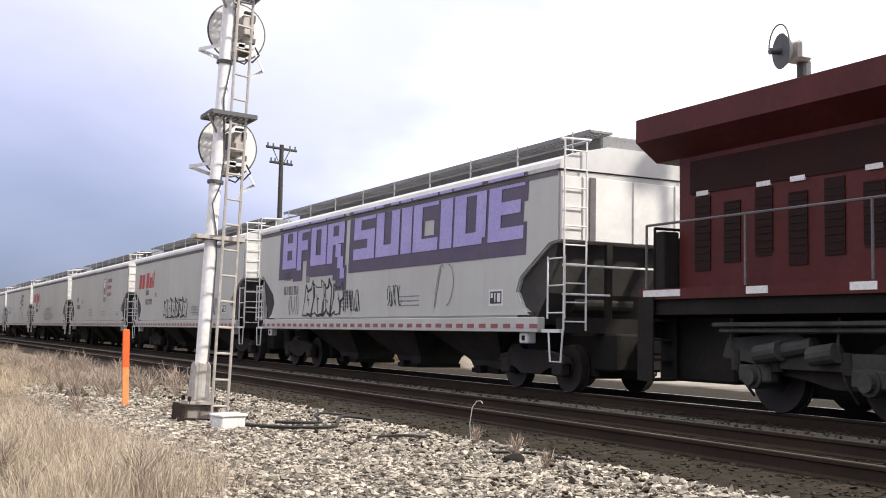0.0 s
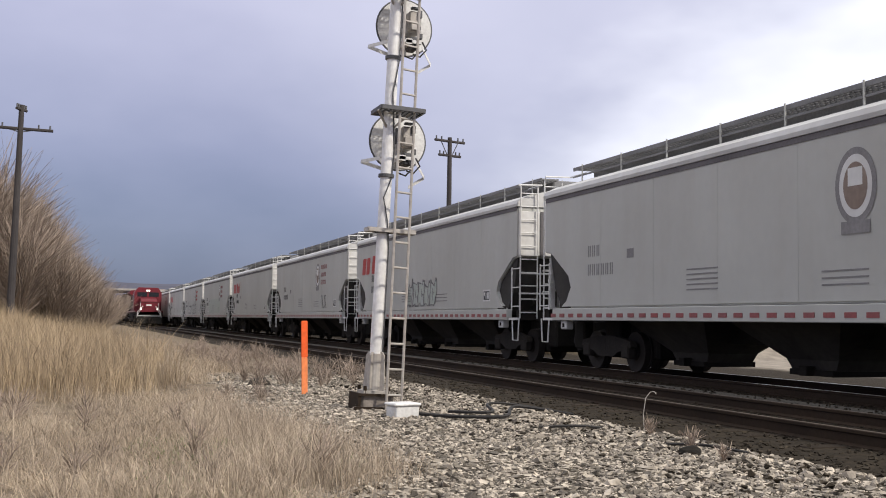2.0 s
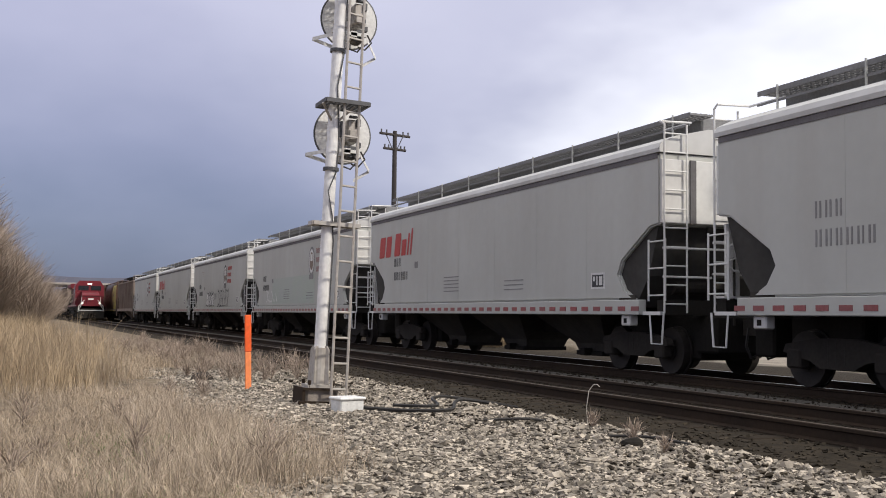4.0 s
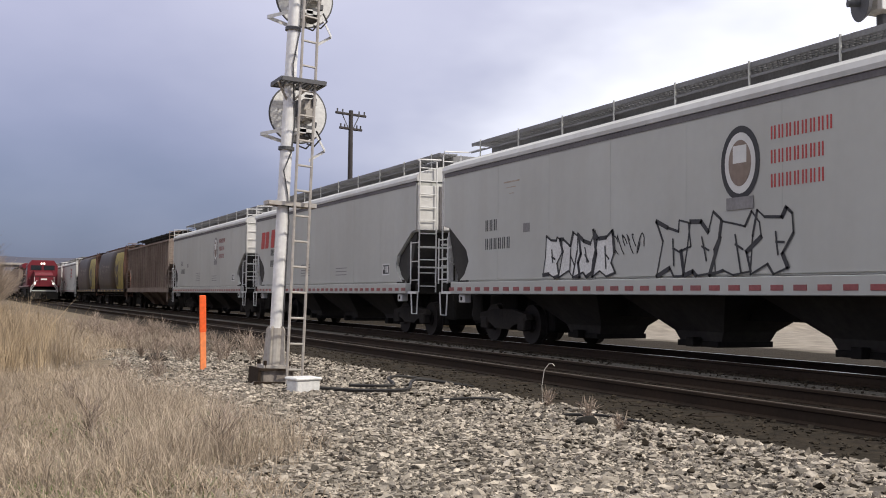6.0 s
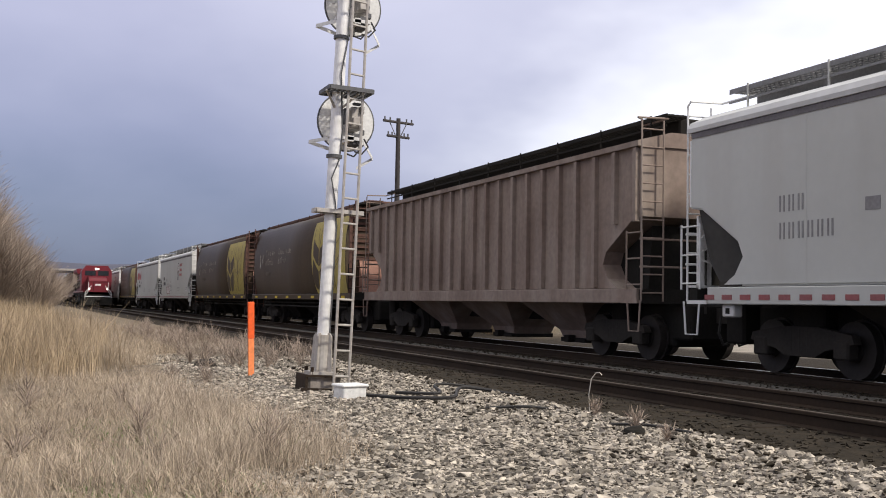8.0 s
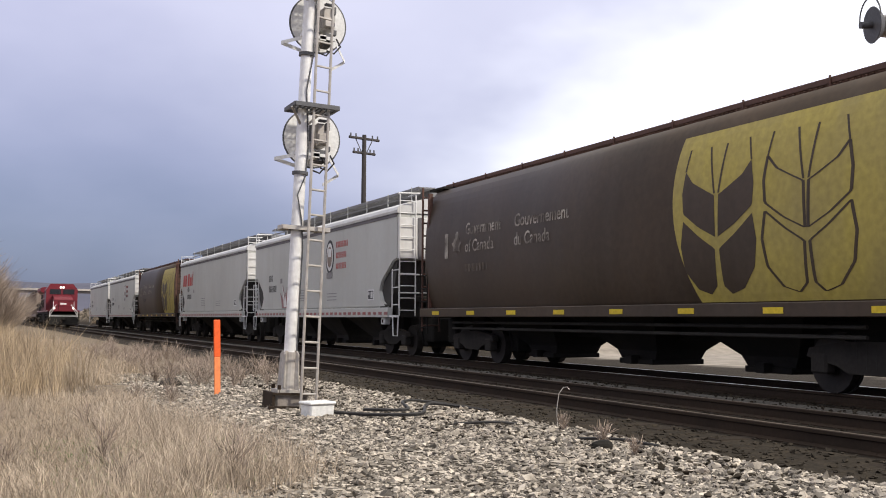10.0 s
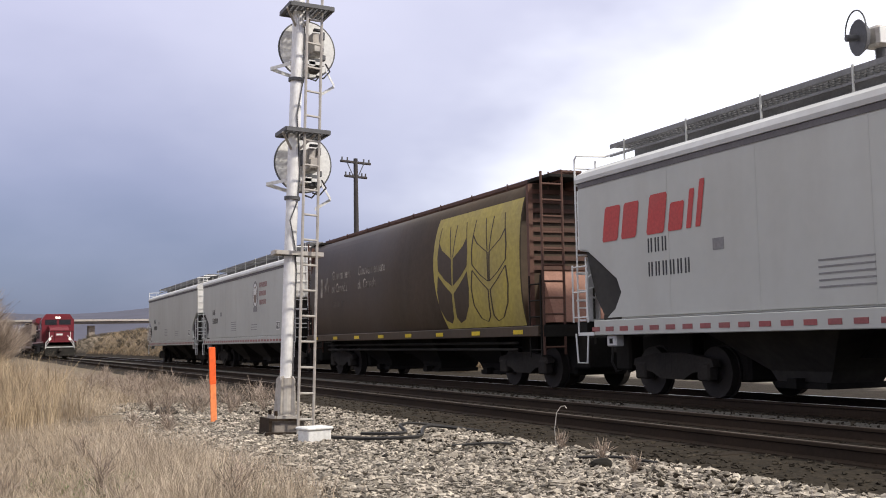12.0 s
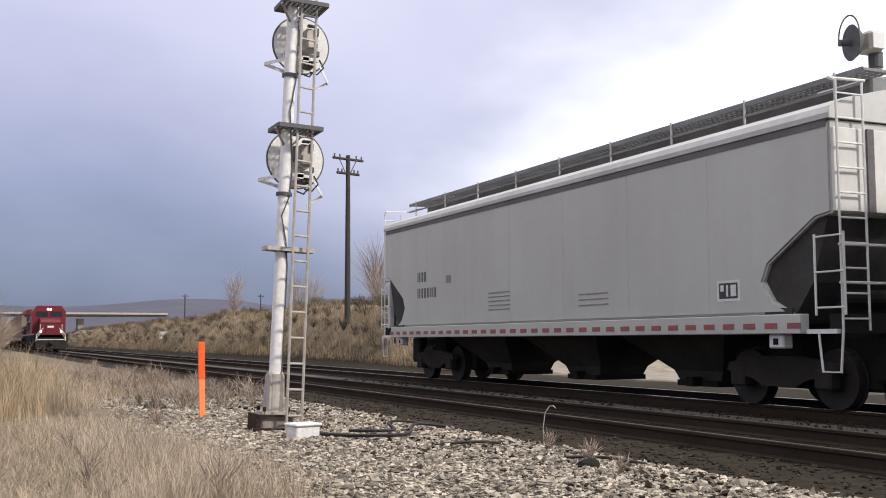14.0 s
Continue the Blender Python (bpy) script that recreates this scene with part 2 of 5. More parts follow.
# ---- building helpers ----
def part(name, bm, mat, parent=None, label=""):
    """Links a bmesh, or a ready mesh, as one mesh object under a thing or a part."""
    if isinstance(bm, bmesh.types.BMesh):
        me = bpy.data.meshes.new(name)
        bm.to_mesh(me)
        bm.free()
    else:
        me = bm
    if mat and not me.materials:
        me.materials.append(mat)
    ob = new(name, me)
    ob.parent = parent
    return tagged(ob, label)


def thing(name, m, label, category, group="", kind=""):
    ob = new(name)
    ob.empty_display_size = 0.2
    ob.matrix_basis = m
    return tagged(ob, label, category, group, kind)


def box(bm, x0, x1, y0, y1, z0, z1, bevel=0.0):
    vs = bmesh.ops.create_cube(bm, size=1.0)["verts"]
    for v in vs:
        v.co = Vector(((x0 + x1) / 2 + v.co.x * (x1 - x0), (y0 + y1) / 2 + v.co.y * (y1 - y0), (z0 + z1) / 2 + v.co.z * (z1 - z0)))
    if bevel:
        es = list({e for v in vs for e in v.link_edges})
        bmesh.ops.bevel(bm, geom=es, offset=bevel, segments=1, affect="EDGES")
    return bm


def boxes(*rows):
    bm = bmesh.new()
    for r in rows:
        box(bm, *r)
    return bm


def tube(bm, a, b, r, seg=8, r2=None):
    a, b = Vector(a), Vector(b)
    d = b - a
    m = Matrix.Translation((a + b) / 2) @ d.to_track_quat("Z", "Y").to_matrix().to_4x4()
    bmesh.ops.create_cone(bm, cap_ends=True, segments=seg, radius1=r, radius2=r if r2 is None else r2, depth=d.length, matrix=m)
    return bm


def tubes(r, *pairs, seg=6):
    bm = bmesh.new()
    for a, b in pairs:
        tube(bm, a, b, r, seg)
    return bm


def chain(points, r, seg=6):
    """One bent rod through the points."""
    bm = bmesh.new()
    pts = [Vector(p) for p in points]
    closed = (pts[0] - pts[-1]).length < 1e-5
    if closed:
        pts = pts[:-1]
    n, rings, up = len(pts), [], None
    for i, p in enumerate(pts):
        a = pts[(i - 1) % n] if closed or i else p
        b = pts[(i + 1) % n] if closed or i < n - 1 else p
        d = (b - a).normalized()
        if up is None:
            up = d.orthogonal().normalized()
        up = (up - d * up.dot(d)).normalized()
        w = d.cross(up)
        rings.append([bm.verts.new(p + (up * math.cos(6.28319 * k / seg) + w * math.sin(6.28319 * k / seg)) * r) for k in range(seg)])
    for i in range(n if closed else n - 1):
        q, s = rings[i], rings[(i + 1) % n]
        for k in range(seg):
            bm.faces.new((q[k], q[(k + 1) % seg], s[(k + 1) % seg], s[k]))
    if not closed:
        bm.faces.new(rings[0][::-1])
        bm.faces.new(rings[-1])
    bmesh.ops.recalc_face_normals(bm, faces=bm.faces)
    return bm


def prism(bm, poly, axis, lo, hi):
    """A flat outline pushed from lo to hi along axis: 'x' takes (y, z) points, 'y' takes (x, z)."""
    put = (lambda p, t: (t, p[0], p[1])) if axis == "x" else (lambda p, t: (p[0], t, p[1])) if axis == "y" else (lambda p, t: (p[0], p[1], t))
    a = [bm.verts.new(put(p, lo)) for p in poly]
    b = [bm.verts.new(put(p, hi)) for p in poly]
    n = len(poly)
    bm.faces.new(a)
    bm.faces.new(b[::-1])
    for i in range(n):
        bm.faces.new((a[i], b[i], b[(i + 1) % n], a[(i + 1) % n]))
    bmesh.ops.recalc_face_normals(bm, faces=bm.faces)
    return bm


def raw(name, verts, faces, mat, smooth=False):
    me = bpy.data.meshes.new(name)
    me.from_pydata([tuple(v) for v in verts], [], [tuple(f) for f in faces])
    me.materials.append(mat)
    if smooth:
        me.polygons.foreach_set("use_smooth", [True] * len(me.polygons))
    return me


def fast_mesh(name, co, faces, mat, smooth=False):
    """co: (n, 3) array; faces: (m, k) array of one corner count."""
    me = bpy.data.meshes.new(name)
    n, (m, k) = len(co), faces.shape
    me.vertices.add(n)
    me.vertices.foreach_set("co", np.ascontiguousarray(co, dtype=np.float32).ravel())
    me.loops.add(m * k)
    me.loops.foreach_set("vertex_index", np.ascontiguousarray(faces, dtype=np.int32).ravel())
    me.polygons.add(m)
    me.polygons.foreach_set("loop_start", np.arange(0, m * k, k, dtype=np.int32))
    me.polygons.foreach_set("use_smooth", np.full(m, smooth))
    me.materials.append(mat)
    me.update(calc_edges=True)
    me.validate()
    return me


def letters(name, text, height, width, place, mat, fat=0.0, shear=0.0):
    """Solid lettering in the built-in font, fitted to a width; place(u, v) gives the point of a surface."""
    cu = bpy.data.curves.new(name, "FONT")
    cu.body, cu.size, cu.offset, cu.shear = text, 1.0, fat, shear
    cu.resolution_u = 3
    ob = bpy.data.objects.new(name, cu)
    me = bpy.data.meshes.new_from_object(ob)
    bpy.data.objects.remove(ob)
    co = np.array([v.co[:] for v in me.vertices])
    lo, hi = co.min(0), co.max(0)
    for v, c in zip(me.vertices, co):
        v.co = place((c[0] - lo[0]) / (hi[0] - lo[0]) * width, (c[1] - lo[1]) / (hi[1] - lo[1]) * height)
    me.materials.clear()
    me.materials.append(mat)
    return me


# ---- rail cars ----
TRACK_X = 11.95      # centre line of the running train
NEAR_X = 8.02        # centre line of the track in front of it
PITCH = 17.9         # from car to car
SIDE = 1.60          # half width of a grey car
LONG = 16.35
MARK = 16.0          # datum of the side lettering


def bars(rows, mat, parent, name, label="", out=0.006, surf=None):
    """Flat marks on the side that faces the near track: rows of (y0, y1, z0, z1)."""
    bm = bmesh.new()
    for y0, y1, z0, z1 in rows:
        x = -SIDE - out if surf is None else -surf((z0 + z1) / 2) - out
        box(bm, x, x + 0.004, y0, y1, z0, z1)
    return part(name, bm, mat, parent, label)


def scrawl(seed, y0, y1, z0, z1, count, mat, parent, label, wide=0.03, name="spray_tag"):
    """A sprayed tag: looping strokes between two ends, as thin ribbons on the side."""
    rnd = random.Random(seed)
    bm = bmesh.new()
    x = -SIDE - 0.007
    for i in range(count):
        cy = y0 + (y1 - y0) * (i + 0.5) / count
        w, h = (y1 - y0) / count * 0.75, (z1 - z0) / 2
        a0, turn = rnd.uniform(0, 6.28), rnd.choice((-1, 1)) * rnd.uniform(3.0, 6.0)
        fy, fz, ph = rnd.uniform(0.7, 1.2), rnd.uniform(0.7, 1.3), rnd.uniform(0, 3)
        pts = []
        for k in range(15):
            a = a0 + turn * k / 14
            pts.append((cy + w * math.cos(a * fy) * rnd.uniform(0.85, 1.0), (z0 + z1) / 2 + h * math.sin(a * fz + ph) * rnd.uniform(0.85, 1.0)))
        for (ya, za), (yb, zb) in zip(pts, pts[1:]):
            d = Vector((yb - ya, zb - za))
            if d.length < 1e-4:
                continue
            n = Vector((-d.y, d.x)).normalized() * wide / 2
            vs = [bm.verts.new((x, p[0], p[1])) for p in ((ya + n.x, za + n.y), (yb + n.x, zb + n.y), (yb - n.x, zb - n.y), (ya - n.x, za - n.y))]
            bm.faces.new(vs)
    return part(name, bm, mat, parent, label)


def throw_up(seed, y0, y1, z0, z1, count, fill, edge, parent, label):
    """Sprayed bubble shapes: leaning blobs with horns, a dark outline and a few inner strokes."""
    rnd = random.Random(seed)

    def stroke(line, a, b, w, out):
        d = Vector((b[0] - a[0], b[1] - a[1]))
        if d.length > 1e-4:
            n = Vector((-d.y, d.x)).normalized() * w / 2
            e = d.normalized() * w * 0.3
            ring = ((a[0] + n.x - e.x, a[1] + n.y - e.y), (b[0] + n.x + e.x, b[1] + n.y + e.y), (b[0] - n.x + e.x, b[1] - n.y + e.y), (a[0] - n.x - e.x, a[1] - n.y - e.y))
            line.faces.new([line.verts.new((-SIDE - out, p, q)) for p, q in ring])
    w = (y1 - y0) / count
    for i in range(count):
        body, line = bmesh.new(), bmesh.new()
        cy, cz, h = y1 - (i + 0.5) * w, (z0 + z1) / 2, (z1 - z0) / 2
        lean, wide = rnd.uniform(-0.30, 0.12), rnd.uniform(0.42, 0.62)
        shape = [(-1, -1), (-0.2, -0.8), (0.15, -1), (0.9, -0.95), (0.75, -0.2), (1.05, 0.3), (0.9, 1.0), (0.5, 1.25), (0.35, 0.75), (-0.4, 0.85), (-0.95, 1.1), (-0.8, 0.2)]
        pts = [(cy - w * wide * (u + rnd.uniform(-0.22, 0.22)) + lean * h * v, cz + h * max(-1.0, v + rnd.uniform(-0.2, 0.2))) for u, v in shape]
        body.faces.new([body.verts.new((-SIDE - 0.006 - 0.0005 * i, p, q)) for p, q in pts])
        for a, b in zip(pts, pts[1:] + pts[:1]):
            stroke(line, a, b, rnd.choice((0.03, 0.045, 0.075)), 0.012 + 0.0003 * i)
        ya = cy + rnd.uniform(-0.15, 0.15) * w
        stroke(line, (ya, cz + h * 0.45), (ya + lean * h, cz - h * rnd.uniform(0.2, 0.9)), 0.035, 0.016)
        stroke(line, (ya, cz + h * 0.1), (ya - w * 0.22, cz - h * rnd.uniform(-0.2, 0.4)), 0.035, 0.0165)
        blob = part("spray_tag", body, fill, parent, label)
        part("tag_outline", line, edge, blob, "black sprayed outline")


def wheel_mesh(r):
    bm = bmesh.new()
    for x0, x1, rr in ((-0.07, 0.07, r), (0.07, 0.10, r + 0.03), (-0.09, -0.05, r * 0.42)):
        tube(bm, (x0, 0, 0), (x1, 0, 0), rr, 24)
    tube(bm, (-0.11, 0, 0), (-0.05, 0, 0), 0.11, 12)
    me = bpy.data.meshes.new("wheel")
    bm.to_mesh(me)
    bm.free()
    me.materials.append(WHEEL)
    return me


WHEEL_ME = wheel_mesh(0.42)
BIG_WHEEL = wheel_mesh(0.50)


def truck_frame(axles, r):
    """Cast side frames with bolster and journal boxes, centred on its own middle."""
    bm = bmesh.new()
    for s in (-1, 1):
        x0, x1 = sorted((s * 0.93, s * 1.07))
        top, bot = r + 0.32, r - 0.12
        h = axles[-1]
        prism(bm, [(-h - 0.25, r + 0.10), (-h - 0.2, r + 0.22), (-h * 0.45, top), (h * 0.45, top), (h + 0.2, r + 0.22), (h + 0.25, r + 0.10), (h * 0.62, r - 0.02), (h * 0.38, bot), (-h * 0.38, bot), (-h * 0.62, r - 0.02)], "x", x0, x1)
        for a in axles:
            box(bm, s * 1.0 - 0.10, s * 1.0 + 0.10, a - 0.16, a + 0.16, r - 0.14, r + 0.15, 0.03)
        for k in (-0.17, 0, 0.17):
            tube(bm, (s * 1.0, k, r - 0.05), (s * 1.0, k, r + 0.30), 0.075, 8)
    box(bm, -1.05, 1.05, -0.2, 0.2, r - 0.02, r + 0.26, 0.03)
    for a in axles:
        tube(bm, (-0.8, a, r), (0.8, a, r), 0.08, 10)
    me = bpy.data.meshes.new("truck")
    bm.to_mesh(me)
    bm.free()
    me.materials.append(BROWNBLACK)
    return me


TRUCK_ME = truck_frame((-0.89, 0.89), 0.42)


def trucks(car, ys, frame_me=TRUCK_ME, axles=(-0.89, 0.89), wheel=WHEEL_ME, r=0.42):
    for y in ys:
        t = part("truck", frame_me, None, car)
        t.location = (0, y, 0)
        for a in axles:
            for s in (-1, 1):
                w = part("wheel", wheel, None, t)
                w.location, w.rotation_euler = (s * 0.76, a, r), (0, 0, 0 if s < 0 else math.pi)


def ladder(name, mat, parent, a, b, across, step=0.33, r=0.0175, first=0.15, label=""):
    """Two rails as one part, each rung a piece under it."""
    a, b, w = Vector(a), Vector(b), Vector(across)
    lad = part(name, tubes(r, (a, b), (a + w, b + w)), mat, parent, label)
    n, d = (b - a).length, (b - a).normalized()
    me = bpy.data.meshes.new("rung")
    bm = tubes(r * 0.8, ((0, 0, 0), w))
    bm.to_mesh(me)
    bm.free()
    me.materials.append(mat)
    t = first
    while t < n:
        part("rung", me, None, lad).location = a + d * t
        t += step
    return lad


def running_gear(car, mat):
    """Couplers, trucks, discharge bays and sill fittings common to the hoppers."""
    trucks(car, (1.75, LONG - 2.1))
    for y0, y1 in ((-0.95, 1.2), (LONG - 1.2, LONG + 0.45)):
        bm = boxes((-0.16, 0.16, y0 + 0.25, y1 - 0.05, 0.72, 1.0))
        box(bm, -0.15, 0.15, min(y0, y1) if y0 < 0 else y1 - 0.3, (y0 + 0.3) if y0 < 0 else y1, 0.70, 0.98, 0.04)
        part("coupler", bm, BROWNBLACK, car)
        # dark block added to fill the shade behind the coupler
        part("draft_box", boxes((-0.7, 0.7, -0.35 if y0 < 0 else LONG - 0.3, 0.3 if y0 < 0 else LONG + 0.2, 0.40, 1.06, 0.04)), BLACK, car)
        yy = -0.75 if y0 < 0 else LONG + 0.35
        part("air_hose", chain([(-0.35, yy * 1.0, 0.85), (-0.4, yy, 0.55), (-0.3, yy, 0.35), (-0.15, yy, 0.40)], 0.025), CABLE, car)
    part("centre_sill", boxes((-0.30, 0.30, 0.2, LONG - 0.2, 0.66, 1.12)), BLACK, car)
    # dark blocks added for brake rigging, filling the shaded gaps over and between the trucks
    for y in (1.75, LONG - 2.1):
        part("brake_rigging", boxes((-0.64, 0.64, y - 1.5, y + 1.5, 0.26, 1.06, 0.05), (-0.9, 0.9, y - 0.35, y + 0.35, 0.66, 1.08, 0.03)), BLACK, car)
    for i in range(3):
        c = 4.3 + i * 3.70
        bm = bmesh.new()
        rings = []
        for z, hx, hy in ((1.36, 1.45, 1.84), (0.46, 0.55, 0.66), (0.24, 0.5, 0.52)):
            rings.append([bm.verts.new((sx * hx, c + sy * hy, z)) for sx, sy in ((-1, -1), (1, -1), (1, 1), (-1, 1))])
        for a, b in zip(rings, rings[1:]):
            for k in range(4):
                bm.faces.new((a[k], a[(k + 1) % 4], b[(k + 1) % 4], b[k]))
        bm.faces.new(rings[0])
        bm.faces.new(rings[-1][::-1])
        bmesh.ops.recalc_face_normals(bm, faces=bm.faces)
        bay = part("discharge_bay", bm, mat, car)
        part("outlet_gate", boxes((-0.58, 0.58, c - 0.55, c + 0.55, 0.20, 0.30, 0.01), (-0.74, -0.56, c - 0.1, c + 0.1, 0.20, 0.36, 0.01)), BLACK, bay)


def walkway(car, z, mat=GRATE, y0=0.02, y1=LONG - 0.3):
    """Running boards either side of the hatch line, on legs, with end platforms."""
    for s in (-1, 1):
        bm = bmesh.new()
        for k in range(5):
            x = s * (0.52 + k * 0.115)
            box(bm, x - 0.012, x + 0.012, y0, y1, z - 0.05, z)
        n = int((y1 - y0) / 0.12)
        for k in range(n + 1):
            y = y0 + (y1 - y0) * k / n
            box(bm, s * 0.75 - 0.24, s * 0.75 + 0.24, y - 0.012, y + 0.012, z - 0.045, z - 0.008)
        box(bm, s * 0.99 - 0.01, s * 0.99 + 0.01, y0, y1, z - 0.075, z + 0.005)
        box(bm, s * 1.00 - 0.01, s * 1.00 + 0.01, y0, y1, z - 0.235, z - 0.20)
        board = part("running_board", bm, mat, car)
        for k in range(9):
            y = y0 + 0.5 + (y1 - y0 - 1.0) * k / 8
            part("support", boxes((s * 1.01 - 0.012, s * 1.01 + 0.012, y - 0.015, y + 0.015, z - 0.36, z + 0.03)), GREY if mat is GRATE else mat, board)
    bm = boxes((-0.50, 0.50, 0.35, LONG - 0.35, z - 0.34, z + 0.01, 0.03))
    for k in range(12):
        box(bm, -0.48, 0.48, 1.0 + k * 1.2, 1.08 + k * 1.2, z + 0.01, z + 0.035)
    part("hatch_trough", bm, mat, car)


def hopper_outline(lo=1.34, hi=3.88):
    return [(0.06, hi), (0.06, 2.64), (0.36, 2.60), (1.30, 2.04), (1.42, 1.80), (1.22, 1.52), (0.86, lo), (LONG - 0.86, lo), (LONG - 1.22, 1.52), (LONG - 1.42, 1.80), (LONG - 1.30, 2.04), (LONG - 0.36, 2.60), (LONG - 0.06, 2.64), (LONG - 0.06, hi)]


def end_gear(car, front, paint, top=4.44):
    """Ladders, grab irons, corner posts and platform at one end; front is the end that leads."""
    s = 1 if front else -1
    y = 0.0 if front else LONG
    for side in (-1, 1):
        x = side * (SIDE - 0.03)
        ladder("end_ladder", paint, car, (x, y - s * 0.06, 1.1), (x, y - s * 0.06, top - 0.05), (-side * 0.46, 0, 0))
        ladder("side_ladder", paint, car, (side * (SIDE + 0.02), y + s * 0.36, 1.30), (side * (SIDE + 0.02), y + s * 0.36, 2.38), (0, -s * 0.52, 0), first=0.10, step=0.47)
        part("stirrup_step", chain([(side * (SIDE + 0.01), y + s * 0.34, 1.10), (side * (SIDE + 0.01), y + s * 0.28, 0.56), (side * (SIDE + 0.01), y - s * 0.04, 0.56), (side * (SIDE + 0.01), y - s * 0.10, 1.10)], 0.018), paint, car)
        part("grab_iron", chain([(x, y - s * 0.05, top - 0.05), (x + side * 0.02, y + s * 0.05, top), (side * 0.95, y + s * 0.05, top + 0.02), (side * 0.95, y + s * 0.9, top + 0.02)], 0.02), paint, car)
        part("corner_brace", boxes((side * SIDE - 0.05 if side > 0 else -SIDE - 0.02, side * SIDE + 0.02 if side > 0 else -SIDE + 0.05, min(y, y + s * 0.55), max(y, y + s * 0.55), 1.06, 1.12)), paint, car)
    part("end_sill", boxes((-SIDE + 0.05, SIDE - 0.05, min(y - s * 0.05, y + s * 0.2), max(y - s * 0.05, y + s * 0.2), 1.06, 1.32)), BLACK, car)
    part("cross_rail", tubes(0.02, ((-SIDE, y - s * 0.06, 2.22), (SIDE, y - s * 0.06, 2.22)), ((-SIDE, y - s * 0.06, 1.72), (-0.6, y - s * 0.06, 1.72))), paint, car)
    for x in (-0.56, 0.56):
        part("end_post", boxes((x - 0.06, x + 0.06, min(y, y + s * 0.08), max(y, y + s * 0.08), 1.3, 2.62)), BLACK, car)
    part("brake_reservoir", tubes(0.19, ((-0.9, y + s * 0.75, 1.62), (0.4, y + s * 0.75, 1.62)), seg=16), HOPPER_BAY, car)


def grey_hopper(m):
    car = thing("covered_hopper", m, "light grey covered hopper car with weathered smooth sides", "rail car", "hopper cars of the train")
    bm = prism(bmesh.new(), hopper_outline(), "x", -SIDE, SIDE)
    bmesh.ops.bevel(bm, geom=[e for e in bm.edges if abs(e.verts[0].co.x - e.verts[1].co.x) < 1e-4 and len(e.link_faces) == 2], offset=0.03, segments=2, affect="EDGES")
    body = part("body", bm, GREY, car)
    # weld seams between the side sheets
    for k in range(6):
        y = 2.6 + k * 2.17
        part("weld_seam", boxes((-SIDE - 0.003, -SIDE + 0.01, y, y + 0.014, 1.36, 3.84)), GREY, body)
    # thin dark strip draws the eave's shadow line along the side
    part("side_rail", boxes((-SIDE - 0.012, SIDE + 0.012, 0.10, LONG - 0.10, 3.80, 3.895)), STRIPE, car, "dark grey strip drawn as the eave's shadow")
    roof = [(-1.63, 3.90), (-1.64, 3.97), (-1.58, 4.07), (-1.30, 4.20), (-0.6, 4.36), (0.6, 4.36), (1.30, 4.20), (1.58, 4.07), (1.64, 3.97), (1.63, 3.90)]
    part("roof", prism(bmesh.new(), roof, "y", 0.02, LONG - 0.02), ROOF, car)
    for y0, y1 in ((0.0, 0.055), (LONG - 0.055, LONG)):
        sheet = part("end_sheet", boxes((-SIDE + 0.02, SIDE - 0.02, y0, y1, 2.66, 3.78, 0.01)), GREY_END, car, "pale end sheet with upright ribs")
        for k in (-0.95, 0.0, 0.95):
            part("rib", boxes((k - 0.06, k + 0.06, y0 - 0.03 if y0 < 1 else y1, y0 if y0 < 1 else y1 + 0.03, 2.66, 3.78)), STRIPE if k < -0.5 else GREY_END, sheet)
    for f in (True, False):
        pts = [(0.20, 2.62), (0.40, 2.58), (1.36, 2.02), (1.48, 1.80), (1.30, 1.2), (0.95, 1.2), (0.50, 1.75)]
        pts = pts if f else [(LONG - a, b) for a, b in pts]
        # sheet takes its shade from the dark colour
        part("slope_sheet", prism(bmesh.new(), pts, "x", -1.52, 1.52), SLOPE, car, "grey slope sheet, coloured dark for the shade under the end")
        for s in (-1, 1):
            a, b = (0.5, 1.5) if f else (LONG - 1.5, LONG - 0.5)
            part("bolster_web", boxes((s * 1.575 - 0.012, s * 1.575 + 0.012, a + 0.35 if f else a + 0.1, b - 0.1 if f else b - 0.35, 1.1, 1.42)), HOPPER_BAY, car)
        end_gear(car, f, GREY_END)
    part("side_sill", boxes((-1.66, -1.50, 0.62, LONG - 0.62, 1.06, 1.33, 0.012)), GREY, car, "grey side sill")
    part("side_sill", boxes((1.50, 1.66, 0.05, LONG - 0.05, 1.06, 1.33, 0.012)), GREY, car, "grey side sill")
    for k in range(34):
        y = 0.62 + k * 0.452
        part("reflector", boxes((-1.668, -1.655, y, y + 0.25, 1.13, 1.21)), REDTAPE, car, "red reflective dash")
    for y in (1.05, LONG - 1.2):
        p = part("jacking_pad", boxes((-1.58, -1.40, y, y + 0.30, 0.86, 1.06, 0.02)), GREY_END, car)
        part("hole", boxes((-1.586, -1.576, y + 0.1, y + 0.2, 0.91, 1.0)), BLACK, p)
    # hand brake stand at the trailing corner, seen through the end opening
    y = LONG - 0.16
    part("brake_panel", boxes((-1.50, -1.24, y + 0.02, y + 0.07, 1.30, 2.52, 0.01)), WHITE, car, "white hand brake panel")
    ring = [(-1.36 + 0.23 * math.cos(a), y - 0.10, 1.98 + 0.23 * math.sin(a)) for a in [k * math.pi / 8 for k in range(17)]]
    wheel = part("brake_wheel", chain(ring, 0.017), WHITE, car, "white hand brake wheel")
    for k in range(4):
        a = k * math.pi / 2 + 0.4
        part("spoke", tubes(0.013, ((-1.36, y - 0.06, 1.98), (-1.36 + 0.23 * math.cos(a), y - 0.10, 1.98 + 0.23 * math.sin(a)))), WHITE, wheel)
